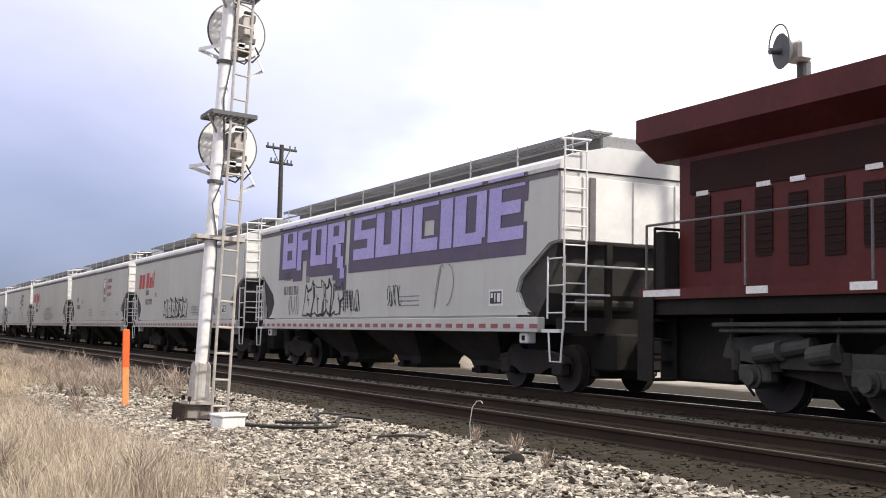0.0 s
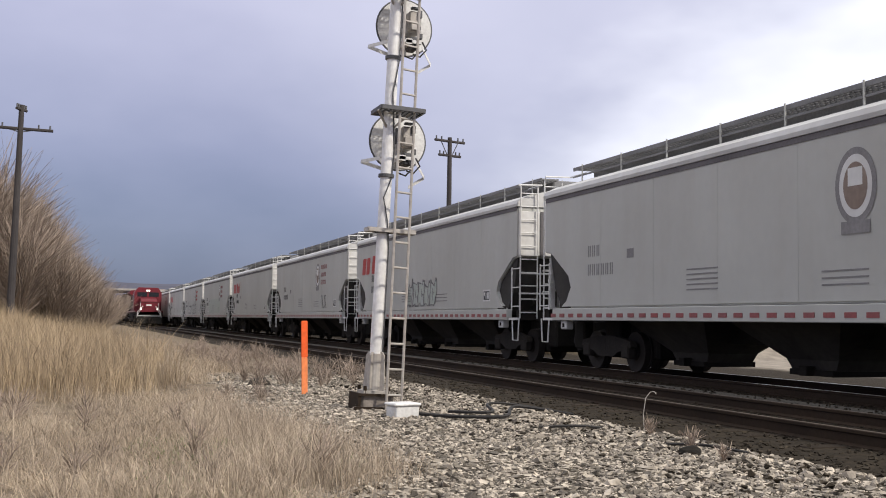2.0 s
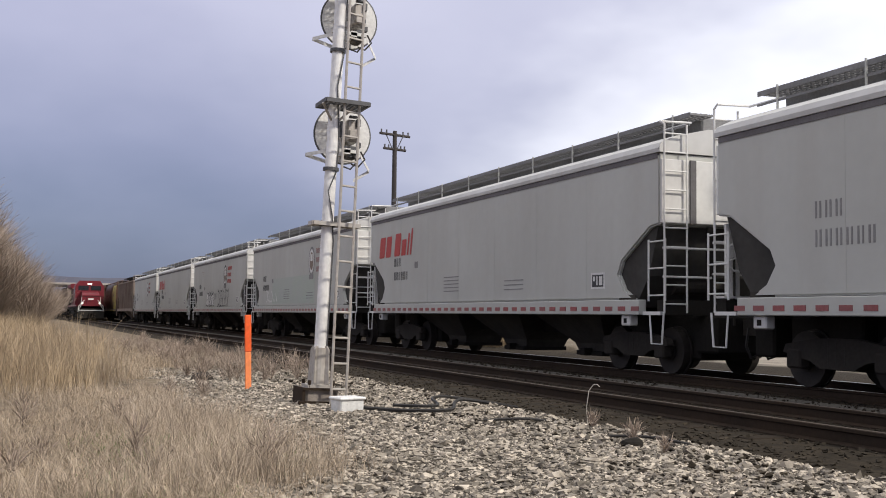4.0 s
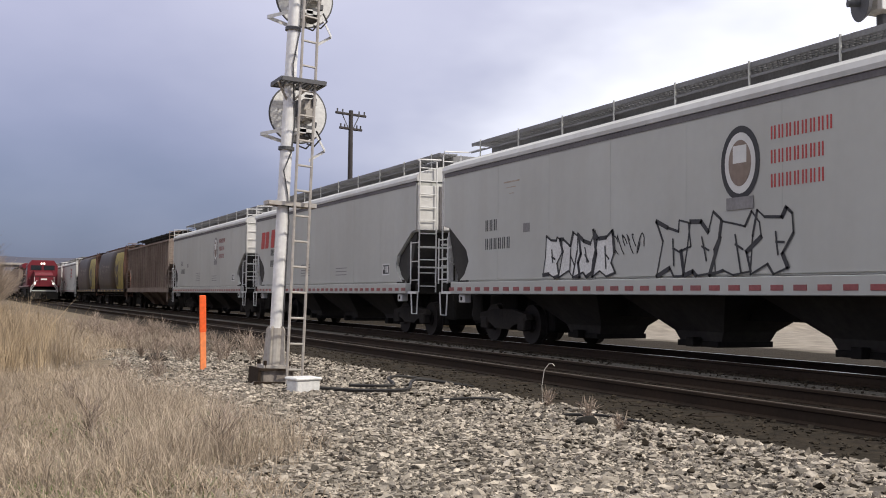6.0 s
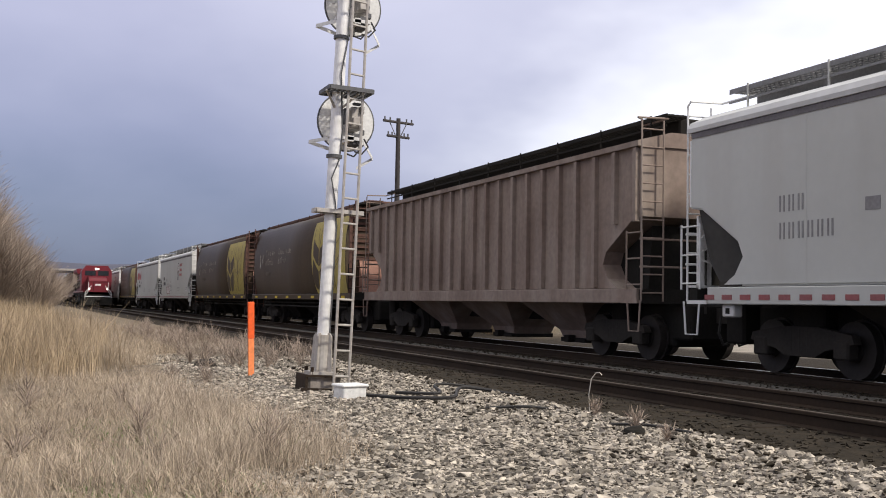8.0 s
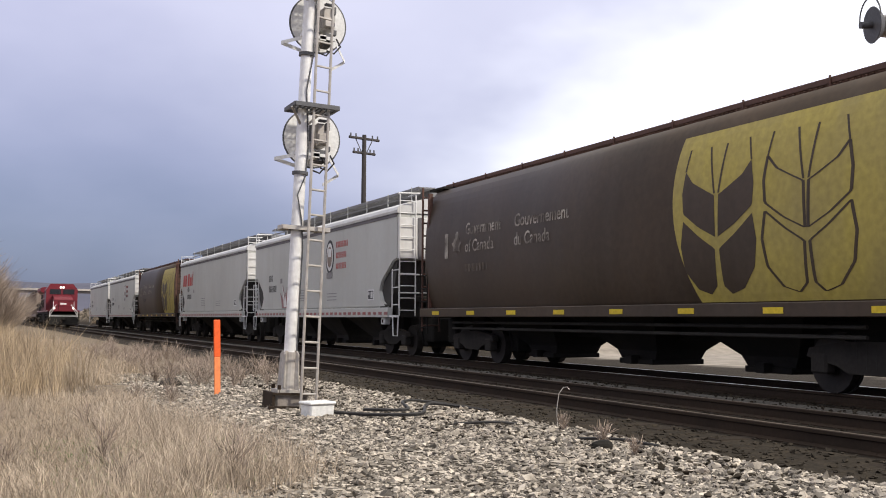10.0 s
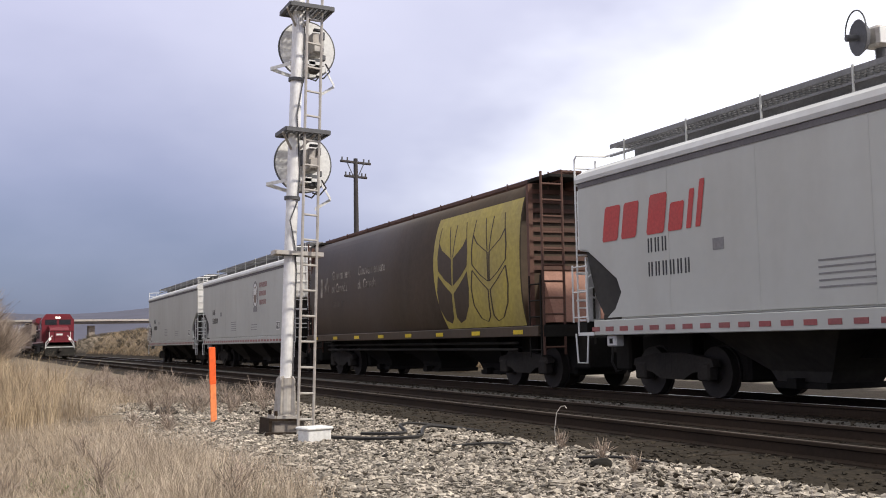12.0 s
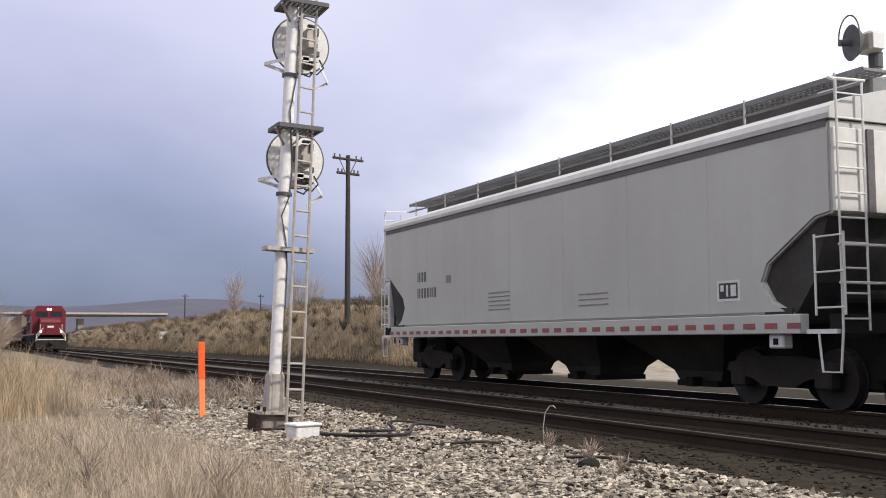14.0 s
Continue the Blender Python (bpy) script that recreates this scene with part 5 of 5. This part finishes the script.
def far_signal(m):
    """A second signal beyond the train: only its top rises over the cars."""
    s = thing("signal_mast", m, "grey railway signal with round dish backplate and side arm", "railway signal")
    part("pole", tubes(0.08, ((0, 0, 0), (0, 0, 5.86)), seg=16), SILVER_WORN, s)
    part("arm", tubes(0.03, ((0, 0, 5.42), (0.95, 0.0, 5.60)), ((0.62, 0, 5.54), (0.62, 0, 5.36)), ((0, 0, 5.28), (0.3, 0, 5.36))), STEEL_DARK, s)
    part("arm_seat", boxes((0.55, 1.05, -0.06, 0.06, 5.58, 5.62)), STEEL_DARK, s)
    part("lamp_case", boxes((-0.30, 0.02, -0.18, 0.18, 5.86, 6.22, 0.05)), SILVER_WORN, s, "weathered grey lamp case")
    part("case_door", boxes((-0.27, -0.01, -0.20, -0.18, 5.90, 6.18, 0.01)), GREY_END, s)
    part("visor", boxes((0.02, 0.10, -0.1, 0.1, 6.05, 6.14, 0.01)), STEEL_DARK, s)
    part("collar", tubes(0.12, ((-0.02, 0, 5.62), (-0.02, 0, 5.88)), seg=14), STEEL_DARK, s)
    c = Vector((-0.40, 0.0, 6.02))
    ax = Vector((0.93, -0.30, 0.05)).normalized()
    u = ax.cross(Vector((0, 0, 1))).normalized()
    v = u.cross(ax)
    # a shallow dish, its hub towards the case
    bm = bmesh.new()
    n = 32
    rings = [[bm.verts.new(c + ax * d + (u * math.cos(2 * math.pi * k / n) + v * math.sin(2 * math.pi * k / n)) * r) for k in range(n)] for r, d in ((0.30, -0.14), (0.31, -0.13), (0.22, -0.02), (0.10, 0.04))]
    for a, b in zip(rings, rings[1:]):
        for k in range(n):
            bm.faces.new((a[k], a[(k + 1) % n], b[(k + 1) % n], b[k]))
    bm.faces.new(rings[-1])
    bm.faces.new(rings[0][::-1])
    bmesh.ops.recalc_face_normals(bm, faces=bm.faces)
    part("backplate", bm, STEEL_DARK, s, "round dark dished backplate")
    pts = [c - ax * 0.16 + v * 0.10 + (u * math.cos(math.pi * k / n) + v * math.sin(math.pi * k / n)) * 0.36 for k in range(n + 1)]
    part("hood_ring", chain(pts, 0.014), STEEL_DARK, s)
    part("hood", tubes(0.06, (c - ax * 0.1, c - ax * 0.34), seg=14), STEEL_DARK, s)
    return s


far_signal(pose(14.15, 13.4, -0.02))


def utility_pole(m, h, label, arms):
    p = thing("utility_pole", m, label, "utility pole")
    part("shaft", tube(bmesh.new(), (0, 0, -0.3), (0, 0, h), 0.17, 12, 0.11), WOODPOLE, p)
    for z, w, turn in arms:
        c, s_ = math.cos(turn) * w, math.sin(turn) * w
        bm = bmesh.new()
        tube(bm, (-c, -s_, z), (c, s_, z), 0.07, 6)
        arm = part("crossarm", bm, WOODPOLE, p)
        for f in (-0.9, -0.55, 0.55, 0.9):
            part("insulator", tubes(0.04, ((c * f, s_ * f, z + 0.05), (c * f, s_ * f, z + 0.22))), STEEL_DARK, arm)
    part("brace", tubes(0.025, ((0, 0, h - 1.2), (arms[0][1] * 0.5, 0, arms[0][0])), ((0, 0, h - 1.2), (-arms[0][1] * 0.5, 0, arms[0][0]))), STEEL_DARK, p)
    return p


utility_pole(pose(17.95, 52.0, 0.5), 10.0, "dark timber utility pole with two crossarms behind the train", [(9.8, 0.95, 0.3), (9.05, 0.7, 0.3)])
utility_pole(pose(-2.75, 50.0, 0.6, 0, 0.8, 0), 9.6, "dark timber utility pole with crossarm in the brush", [(8.55, 1.35, 0.0), (9.4, 0.35, 1.0)])
utility_pole(pose(44.0, 235.0, 3.0), 8.0, "distant thin utility pole", [(7.6, 0.8, 0.2)])
utility_pole(pose(62.0, 240.0, 3.0), 8.5, "distant thin utility pole", [(8.0, 0.8, 0.2)])

# ---- small things on the gravel ----
post = thing("marker_post", pose(3.10, 15.15, -0.06, 0, -1.6, 8), "fluorescent orange plastic marker post in the gravel", "marker post")
part("upper_sleeve", boxes((-0.048, 0.048, -0.012, 0.012, 0.52, 1.04, 0.008)), ORANGE, post, "vivid orange upper half")
part("lower_blade", boxes((-0.045, 0.045, -0.010, 0.010, -0.1, 0.52, 0.008)), ORANGE_PALE, post, "sun-faded orange lower half")
jb = thing("junction_box", pose(3.46, 11.5, -0.09, 0, 0, 12), "small white junction box with lid on the gravel", "junction box")
part("case", boxes((-0.145, 0.145, -0.12, 0.12, 0.0, 0.15, 0.012)), WHITE, jb)
part("lid", boxes((-0.165, 0.165, -0.14, 0.14, 0.15, 0.185, 0.012)), WHITE, jb, "overhanging lid")


def lying_cable(points, r, label):
    pts = [Vector((x, y, float(height(np.array([x]), np.array([y]))[0]) + z)) for x, y, z in points]
    smooth = []
    for i in range(len(pts) - 1):
        p0, p1, p2, p3 = pts[max(i - 1, 0)], pts[i], pts[i + 1], pts[min(i + 2, len(pts) - 1)]
        for k in range(6):
            t = k / 6
            smooth.append(0.5 * ((2 * p1) + (p2 - p0) * t + (2 * p0 - 5 * p1 + 4 * p2 - p3) * t * t + (3 * p1 - p0 - 3 * p2 + p3) * t ** 3))
    ob = part("cable", chain(smooth + [pts[-1]], r, 6), CABLE)
    return tagged(ob, label, "cable")


lying_cable([(3.6, 11.5, 0.03), (3.95, 11.0, 0.03), (4.4, 10.8, 0.04), (4.75, 11.5, 0.06), (5.1, 12.0, 0.05), (5.6, 11.6, 0.04)], 0.02, "black cable snaking over the gravel to the track")
lying_cable([(4.0, 11.5, 0.04), (4.4, 11.2, 0.05), (4.7, 12.1, 0.07), (5.1, 12.5, 0.05), (5.7, 12.4, 0.04)], 0.018, "thin black cable on the gravel")
lying_cable([(4.9, 8.3, 0.02), (5.1, 8.0, 0.04), (5.25, 7.6, 0.02)], 0.014, "dark stick lying on the gravel")
lying_cable([(4.4, 9.9, 0.02), (4.75, 9.75, 0.04), (5.0, 9.7, 0.02)], 0.015, "dark stick lying on the gravel")

# bent wire stake with a hooked top
wire = part("wire_stake", chain([(5.28, 9.35, -0.1), (5.27, 9.36, 0.12), (5.29, 9.35, 0.28), (5.33, 9.33, 0.34), (5.36, 9.31, 0.345), (5.38, 9.3, 0.32)], 0.0045), SILVER_WORN)
tagged(wire, "bent wire stake with hooked top in the gravel", "wire stake")


def rock(name, x, y, size, mat, label):
    bm = bmesh.new()
    bmesh.ops.create_icosphere(bm, subdivisions=2, radius=1)
    rnd = random.Random(int(x * 100))
    for v in bm.verts:
        v.co *= 1 + 0.25 * noise.noise(v.co * 1.5 + Vector((x, y, 0)))
        v.co = Vector((v.co.x * size, v.co.y * size * 0.8, max(v.co.z, -0.4) * size * 0.6))
    ob = part(name, bm, mat)
    ob.location = (x, y, float(height(np.array([x]), np.array([y]))[0]) + size * 0.15)
    return tagged(ob, label, "clod")


rock("clod", 4.76, 7.7, 0.10, BLACK, "dark clod of earth on the gravel")
rock("clod", 2.75, 17.0, 0.17, BROWNBLACK, "dark heap of earth beside the grass")


# ---- bridge, far ground ----
def overpass():
    b = thing("overpass", pose(0, 0, 0), "pale concrete road overpass crossing the valley far off", "bridge")
    part("deck", boxes((-60, 46, 268, 276, 6.85, 7.3)), STRIPE, b)
    part("parapet", boxes((-60, 46, 267.6, 268, 7.3, 7.75)), SILVER_WORN, b)
    for x in (-40, -18, 4, 26, 44):
        part("pier", boxes((x - 0.7, x + 0.7, 270, 274, -0.3, 6.3)), CONCRETE, b)
    return b


overpass()
sb = thing("relay_cabinet", pose(17.6, 104.0, 0.1), "small pale relay cabinet beside the far track", "cabinet")
part("cabinet_body", boxes((-0.45, 0.45, -0.3, 0.3, 0.0, 1.7, 0.03)), WHITE, sb)
part("cabinet_roof", boxes((-0.5, 0.5, -0.35, 0.35, 1.7, 1.78, 0.02)), SILVER_WORN, sb)


def ridge(name, az0, az1, dist, h, seed, label):
    rnd = random.Random(seed)
    n = 60
    verts, faces = [], []
    for i in range(n + 1):
        a = radians(az0 + (az1 - az0) * i / n)
        t = i / n
        hh = h * (0.35 + 0.65 * math.sin(math.pi * min(1, max(0, t)))) * (0.8 + 0.4 * noise.noise(Vector((t * 6, seed, 0))))
        for d, z in ((dist, -2), (dist * 1.15, hh * 0.6), (dist * 1.35, hh), (dist * 1.6, -2)):
            verts.append((math.sin(a) * d, math.cos(a) * d, z))
    for i in range(n):
        for j in range(3):
            k = i * 4 + j
            faces.append((k, k + 1, k + 5, k + 4))
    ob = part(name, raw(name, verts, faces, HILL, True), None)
    return tagged(ob, label, "hill", kind="structure")


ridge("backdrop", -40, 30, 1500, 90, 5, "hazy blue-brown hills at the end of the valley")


# ---- vegetation ----
def blades(name, xs, ys, hs, ws, lean, mat, label, seed, segments=2, category="grass"):
    """Thin bent blades, one island each."""
    rs = np.random.RandomState(seed)
    n = len(xs)
    z0 = height(xs, ys) - 0.03
    ang = rs.uniform(0, 2 * np.pi, n)
    ln = rs.uniform(0.2, 1.0, n) * lean * hs
    dx, dy = np.cos(ang) * ln, np.sin(ang) * ln
    face = rs.uniform(0, 2 * np.pi, n)
    wx, wy = np.cos(face) * ws / 2, np.sin(face) * ws / 2
    base = np.stack([xs, ys, z0], 1)
    mid = base + np.stack([dx * 0.35, dy * 0.35, hs * 0.6], 1)
    tip = base + np.stack([dx, dy, hs * (1 - 0.25 * (ln / np.maximum(hs, 1e-3)) ** 2)], 1)
    W = np.stack([wx, wy, np.zeros(n)], 1)
    co = np.stack([base - W, base + W, mid + W * 0.8, mid - W * 0.8, tip + W * 0.15, tip - W * 0.15], 1).reshape(-1, 3)
    i = np.arange(n)[:, None] * 6
    faces = np.concatenate([i + np.array([[0, 1, 2, 3]]), i + np.array([[3, 2, 4, 5]])], 0)
    ob = part(name, fast_mesh(name, co, faces, mat), None)
    return tagged(ob, label, category, kind="stuff")


rs = np.random.RandomState(3)


def verge_line(y):
    """Where the gravel gives way to grass, across the line of sight."""
    return 1.65 + 0.06 * (y - 6.6) - 0.0011 * np.clip(y - 18, 0, None) ** 2 + 0.35 * np.sin(y * 0.9) + 0.15 * np.sin(y * 2.7)


def tufts(n, y0, y1, xmin, spread, per):
    ty = y0 + (y1 - y0) * rs.uniform(0, 1, n) ** 1.4
    tx = xmin + rs.uniform(0, 1, n) * (verge_line(ty) + rs.normal(0, 0.25, n) - xmin)
    xs = np.repeat(tx, per) + rs.normal(0, spread, n * per)
    ys = np.repeat(ty, per) + rs.normal(0, spread, n * per)
    return xs, ys, np.repeat(rs.uniform(0.5, 1.2, n), per)


def off_patch(x, y):
    """A bare gravel patch reaches into the grass beside the marker post."""
    return ((x - 2.55) / 0.95) ** 2 + ((y - 16.3) / 1.7) ** 2 > 1.0 + 0.35 * np.sin(x * 7 + y * 5)


def sow(name, spec, high, wide, lean, mat, label, seed, test=None):
    xs, ys, k = tufts(*spec)
    thin = np.sin(xs * 2.3 + 1.1 * np.sin(ys * 0.9)) + np.sin(ys * 1.9 + 1.7 * np.sin(xs * 1.3)) + 0.6 * np.sin(xs * 6.1 + ys * 4.7)
    keep = off_patch(xs, ys) & (thin + rs.uniform(-0.9, 0.9, len(xs)) > -1.25)
    if test is not None:
        keep &= test(xs, ys)
    xs, ys, k = xs[keep], ys[keep], k[keep]
    n = len(xs)
    blades(name, xs, ys, k * rs.uniform(*high, n), rs.uniform(*wide, n), lean, mat, label, seed)


sow("dry_grass", (4900, 4.2, 22, -3.0, 0.12, 24), (0.05, 0.24), (0.003, 0.006), 1.9, STRAW, "matted pale dry grass beside the gravel", 1)
sow("grass_wisps", (210, 5.5, 14, -2.5, 0.12, 40), (0.18, 0.42), (0.0022, 0.004), 1.0, WISP, "thin upright wisps of dry grass", 6)
sow("fine_clump", (60, 6.6, 10.5, 1.1, 0.16, 120), (0.20, 0.48), (0.002, 0.0036), 0.9, WISP, "feathery pinkish dry grass clump at the gravel edge", 8)
sow("tall_grass", (1500, 14, 60, -6.0, 0.16, 34), (0.40, 1.0), (0.005, 0.011), 0.5, GOLD, "tall golden dry grass along the verge", 2,
    lambda x, y: x < verge_line(y) - 1.2 - 0.035 * (y - 14) + 0.5 * np.sin(y * 1.7))
sow("verge_grass", (1500, 17, 48, 0.3, 0.14, 26), (0.08, 0.34), (0.004, 0.008), 1.1, STRAW, "brown grass tufts at the gravel edge", 3)
n = 3500
ys = rs.uniform(4.5, 9.5, n)
xs = rs.uniform(0.2, 1.0, n) * verge_line(ys)
blades("green_weeds", xs, ys, rs.uniform(0.03, 0.09, n), rs.uniform(0.006, 0.012, n), 1.0, GREEN, "small green weeds among the dry grass", 4, category="weeds")
# grass and brush on the far bank
n = 80000
ys = 35 + 140 * rs.uniform(0, 1, n) ** 1.6
xs = 16.0 + 14 * rs.uniform(0, 1, n) ** 1.2
patch = np.sin(xs * 0.7 + 2) + np.sin(ys * 0.21) + np.sin(ys * 0.09 + xs * 0.3) > -1.3
xs, ys = xs[patch], ys[patch]
n = len(xs)
blades("bank_grass", xs, ys, rs.uniform(0.2, 0.6, n), rs.uniform(0.008, 0.022, n), 0.8, BANK_GRASS, "golden dry grass on the far bank", 5)


def shrub_clouds(name, centres, mat, label, seed, per, category, fine=0.012):
    """Leafless brush: stems that fork into many fine twigs, no two alike."""
    rr = np.random.RandomState(seed)
    co, faces, off = [], [], 0
    C = np.array(centres)
    n = len(C) * per
    c = np.repeat(C, per, 0)
    h, r = c[:, 2], c[:, 3]
    a = rr.uniform(0, 2 * np.pi, n)
    u = rr.uniform(0, 1, n) ** 0.6
    t0 = rr.uniform(0.0, 0.75, n)
    p0 = np.stack([c[:, 0] + np.cos(a) * r * u * t0 * 0.8, c[:, 1] + np.sin(a) * r * u * t0 * 0.8, h * t0 * (1 - 0.3 * u)], 1)
    ln = h * rr.uniform(0.18, 0.42, n)
    d = np.stack([np.cos(a) * u * 0.8 + rr.normal(0, 0.35, n), np.sin(a) * u * 0.8 + rr.normal(0, 0.35, n), rr.uniform(0.4, 1.1, n)], 1)
    d /= np.linalg.norm(d, axis=1)[:, None]
    p1 = p0 + d * ln[:, None]
    base = height(c[:, 0], c[:, 1])
    p0[:, 2] += base
    p1[:, 2] += base
    f = rr.uniform(0, 2 * np.pi, n)
    w = np.stack([np.cos(f), np.sin(f), np.zeros(n)], 1) * (fine * (0.6 + h / 4))[:, None]
    co = np.stack([p0 - w, p0 + w, p1 + w * 0.35, p1 - w * 0.35], 1).reshape(-1, 3)
    i = np.arange(n)[:, None] * 4
    ob = part(name, fast_mesh(name, co, i + np.array([[0, 1, 2, 3]]), mat), None)
    return tagged(ob, label, category, kind="stuff")


weeds = [(2.6 + 1.9 * rs.uniform(), 17 + 15 * rs.uniform() ** 1.3, rs.uniform(0.22, 0.6), rs.uniform(0.15, 0.4)) for _ in range(70)]
weeds += [(rs.uniform(-1.5, 2.2), rs.uniform(6.5, 15), rs.uniform(0.2, 0.5), rs.uniform(0.1, 0.3)) for _ in range(18)]
weeds += [(5.2, 9.1, 0.22, 0.12), (4.9, 7.9, 0.26, 0.14), (4.75, 7.2, 0.18, 0.1), (2.3, 13.9, 0.2, 0.2)]
shrub_clouds("dead_weeds", weeds, TWIG, "dead brown weed stalks along the gravel edge", 12, 130, "weeds", 0.006)
left = []
for _ in range(120):
    y = 53 + 60 * rs.uniform() ** 1.3
    x = -10 + rs.uniform() * (10.4 + 0.035 * (y - 34))
    edge = np.clip((1.0 + 0.03 * (y - 34) - x) / 6, 0.12, 1)
    left.append((x, y, (2.0 + 5.7 * edge) * rs.uniform(0.75, 1.1), 2.8))
shrub_clouds("bare_brush", left, TWIG, "tall leafless brown brush on the slope", 7, 1450, "brush", 0.0085)
bank = []
for _ in range(1100):
    y = 44 + 170 * rs.uniform() ** 1.2
    bank.append((16.5 + 14 * rs.uniform(), y, rs.uniform(0.3, 0.85), rs.uniform(0.5, 1.2)))
shrub_clouds("sagebrush", bank, SAGE, "low grey-brown sagebrush on the far bank", 8, 170, "brush", 0.013)
trees = [(22.5, 60, 4.6, 1.6), (25, 66, 4.0, 1.5), (20.5, 70, 3.2, 1.2), (28, 64, 4.4, 1.7), (21, 90, 4.2, 1.0), (26, 84, 3.8, 1.6)]
shrub_clouds("bare_thicket", trees, TWIG, "bare thin-branched thicket on the far bank", 9, 420, "thicket", 0.006)

# ---- sleepers ----
bm = boxes((-1.3, 1.3, -0.115, 0.115, -0.16, 0.0, 0.012))
tie_me = bpy.data.meshes.new("sleeper")
bm.to_mesh(tie_me)
bm.free()
tie_me.materials.append(TIE)
for tr, xc in ((near_track, NEAR_X), (far_track, TRACK_X)):
    for k in range(140):
        y = 0.5 + 0.52 * k
        t = part("sleeper", tie_me, None, tr)
        t.location, t.rotation_euler = (xc + random.uniform(-0.04, 0.04), y, -0.165 + random.uniform(-0.012, 0.006)), (0, 0, random.uniform(-0.02, 0.02))

# ---- ballast stones ----
def stones(name, x, y, size, mat, label, seed, lift=0.25):
    rr = np.random.RandomState(seed)
    v = np.array([(1, 0, 0), (-1, 0, 0), (0, 1, 0), (0, -1, 0), (0.5, 0.35, 0.62), (-0.5, -0.35, 0.58), (0, 0, -1)], float)
    f = np.array([(0, 2, 4), (2, 5, 4), (2, 1, 5), (1, 3, 5), (3, 4, 5), (3, 0, 4), (2, 0, 6), (1, 2, 6), (3, 1, 6), (0, 3, 6)])
    n = len(x)
    jit = rr.uniform(0.6, 1.3, (n, len(v), 1))
    v = v[None] + rr.normal(0, 0.22, (n, len(v), 3))
    sc = rr.uniform(0.6, 1.3, (n, 1, 3)) * size[:, None, None]
    sc[:, :, 2] *= 0.72
    p = v * jit * sc
    a = rr.uniform(0, 6.28, n)[:, None]
    px, py = p[:, :, 0] * np.cos(a) - p[:, :, 1] * np.sin(a), p[:, :, 0] * np.sin(a) + p[:, :, 1] * np.cos(a)
    z = height(x, y) + size * lift * rr.uniform(0.2, 1.6, n)
    co = np.stack([px + x[:, None], py + y[:, None], p[:, :, 2] + z[:, None]], -1).reshape(-1, 3)
    faces = (f[None] + (np.arange(n) * 7)[:, None, None]).reshape(-1, 3)
    ob = part(name, fast_mesh(name, co, faces, mat), None)
    return tagged(ob, label, "gravel", kind="stuff")


n = 112000
ys = 4.0 + 16 * rs.uniform(0, 1, n) ** 1.5
xs = verge_line(ys) - 0.5 + rs.uniform(0, 1, n) ** 0.85 * (5.75 - verge_line(ys) + 0.5)
stones("gravel", xs, ys, rs.gamma(3.2, 0.0044, n).clip(0.008, 0.05), STONE, "loose pale crushed gravel beside the tracks", 1)
n = 14000
ys = 3.0 + 26 * rs.uniform(0, 1, n) ** 1.3
xs = 5.4 + 8.6 * rs.uniform(0, 1, n)
stones("track_ballast", xs, ys, rs.uniform(0.014, 0.034, n), DARKSTONE, "dark oily ballast between the rails", 2)


n = 5000
ys = 3.0 + 20 * rs.uniform(0, 1, n) ** 1.3
xs = 5.75 - 1.9 * rs.uniform(0, 1, n) ** 1.8
stones("dark_gravel", xs, ys, rs.gamma(3.2, 0.0046, n).clip(0.008, 0.04), DARKSTONE, "brown oil-stained gravel along the sleeper ends", 3, 0.7)


def single_stones():
    """The stones that lie nearest, each one by itself."""
    meshes = []
    for k in range(6):
        bm = bmesh.new()
        bmesh.ops.create_icosphere(bm, subdivisions=1, radius=1.0)
        for v in bm.verts:
            v.co *= random.uniform(0.65, 1.15)
            v.co.z *= 0.7
        me = bpy.data.meshes.new("ballast_stone")
        bm.to_mesh(me)
        bm.free()
        me.materials.append(STONE_EACH)
        meshes.append(me)
    for k in range(290):
        y = 4.6 + 5.0 * random.random() ** 1.2
        x = random.uniform(2.2, 5.3)
        s = random.uniform(0.016, 0.034)
        ob = part("ballast_stone", meshes[k % 6], None, ground)
        ob.location = (x, y, float(height(np.array([x]), np.array([y]))[0]) + s * 0.5)
        ob.rotation_euler, ob.scale = (0, 0, random.uniform(0, 6)), (s, s * random.uniform(0.7, 1.2), s)


single_stones()


# ---- movement ----
def run(t):
    """How far along the line the first car's leading end stands."""
    for (t0, s0), (t1, s1) in zip(TRAIN, TRAIN[1:]):
        if t <= t1:
            return s0 + (s1 - s0) * (t - t0) / (t1 - t0)


def motions():
    times = [0.0, 0.5, 1.5, 2.5, 4.0, 5.5, 7.0, 8.2, 9.5, 11.0, 12.0, 13.0, 14.0]
    for k, car in cars.items():
        walk(car, [(t, on_line(TRACK_X, run(t) + PITCH * (k - 1))) for t in times])
    walk(engine, [(t, pose(TRACK_X, run(t) - 2.1, 0)) for t in times])
    crawl = [(0.0, 155.5), (2.5, 151.7), (7.0, 144.5), (14.0, 133.6)]
    walk(waiting, [(t, on_line(NEAR_X, s)) for t, s in crawl])
    for i, q in enumerate(queue):
        walk(q, [(t, on_line(NEAR_X, s + 2.1 + PITCH * i)) for t, s in crawl])


motions()
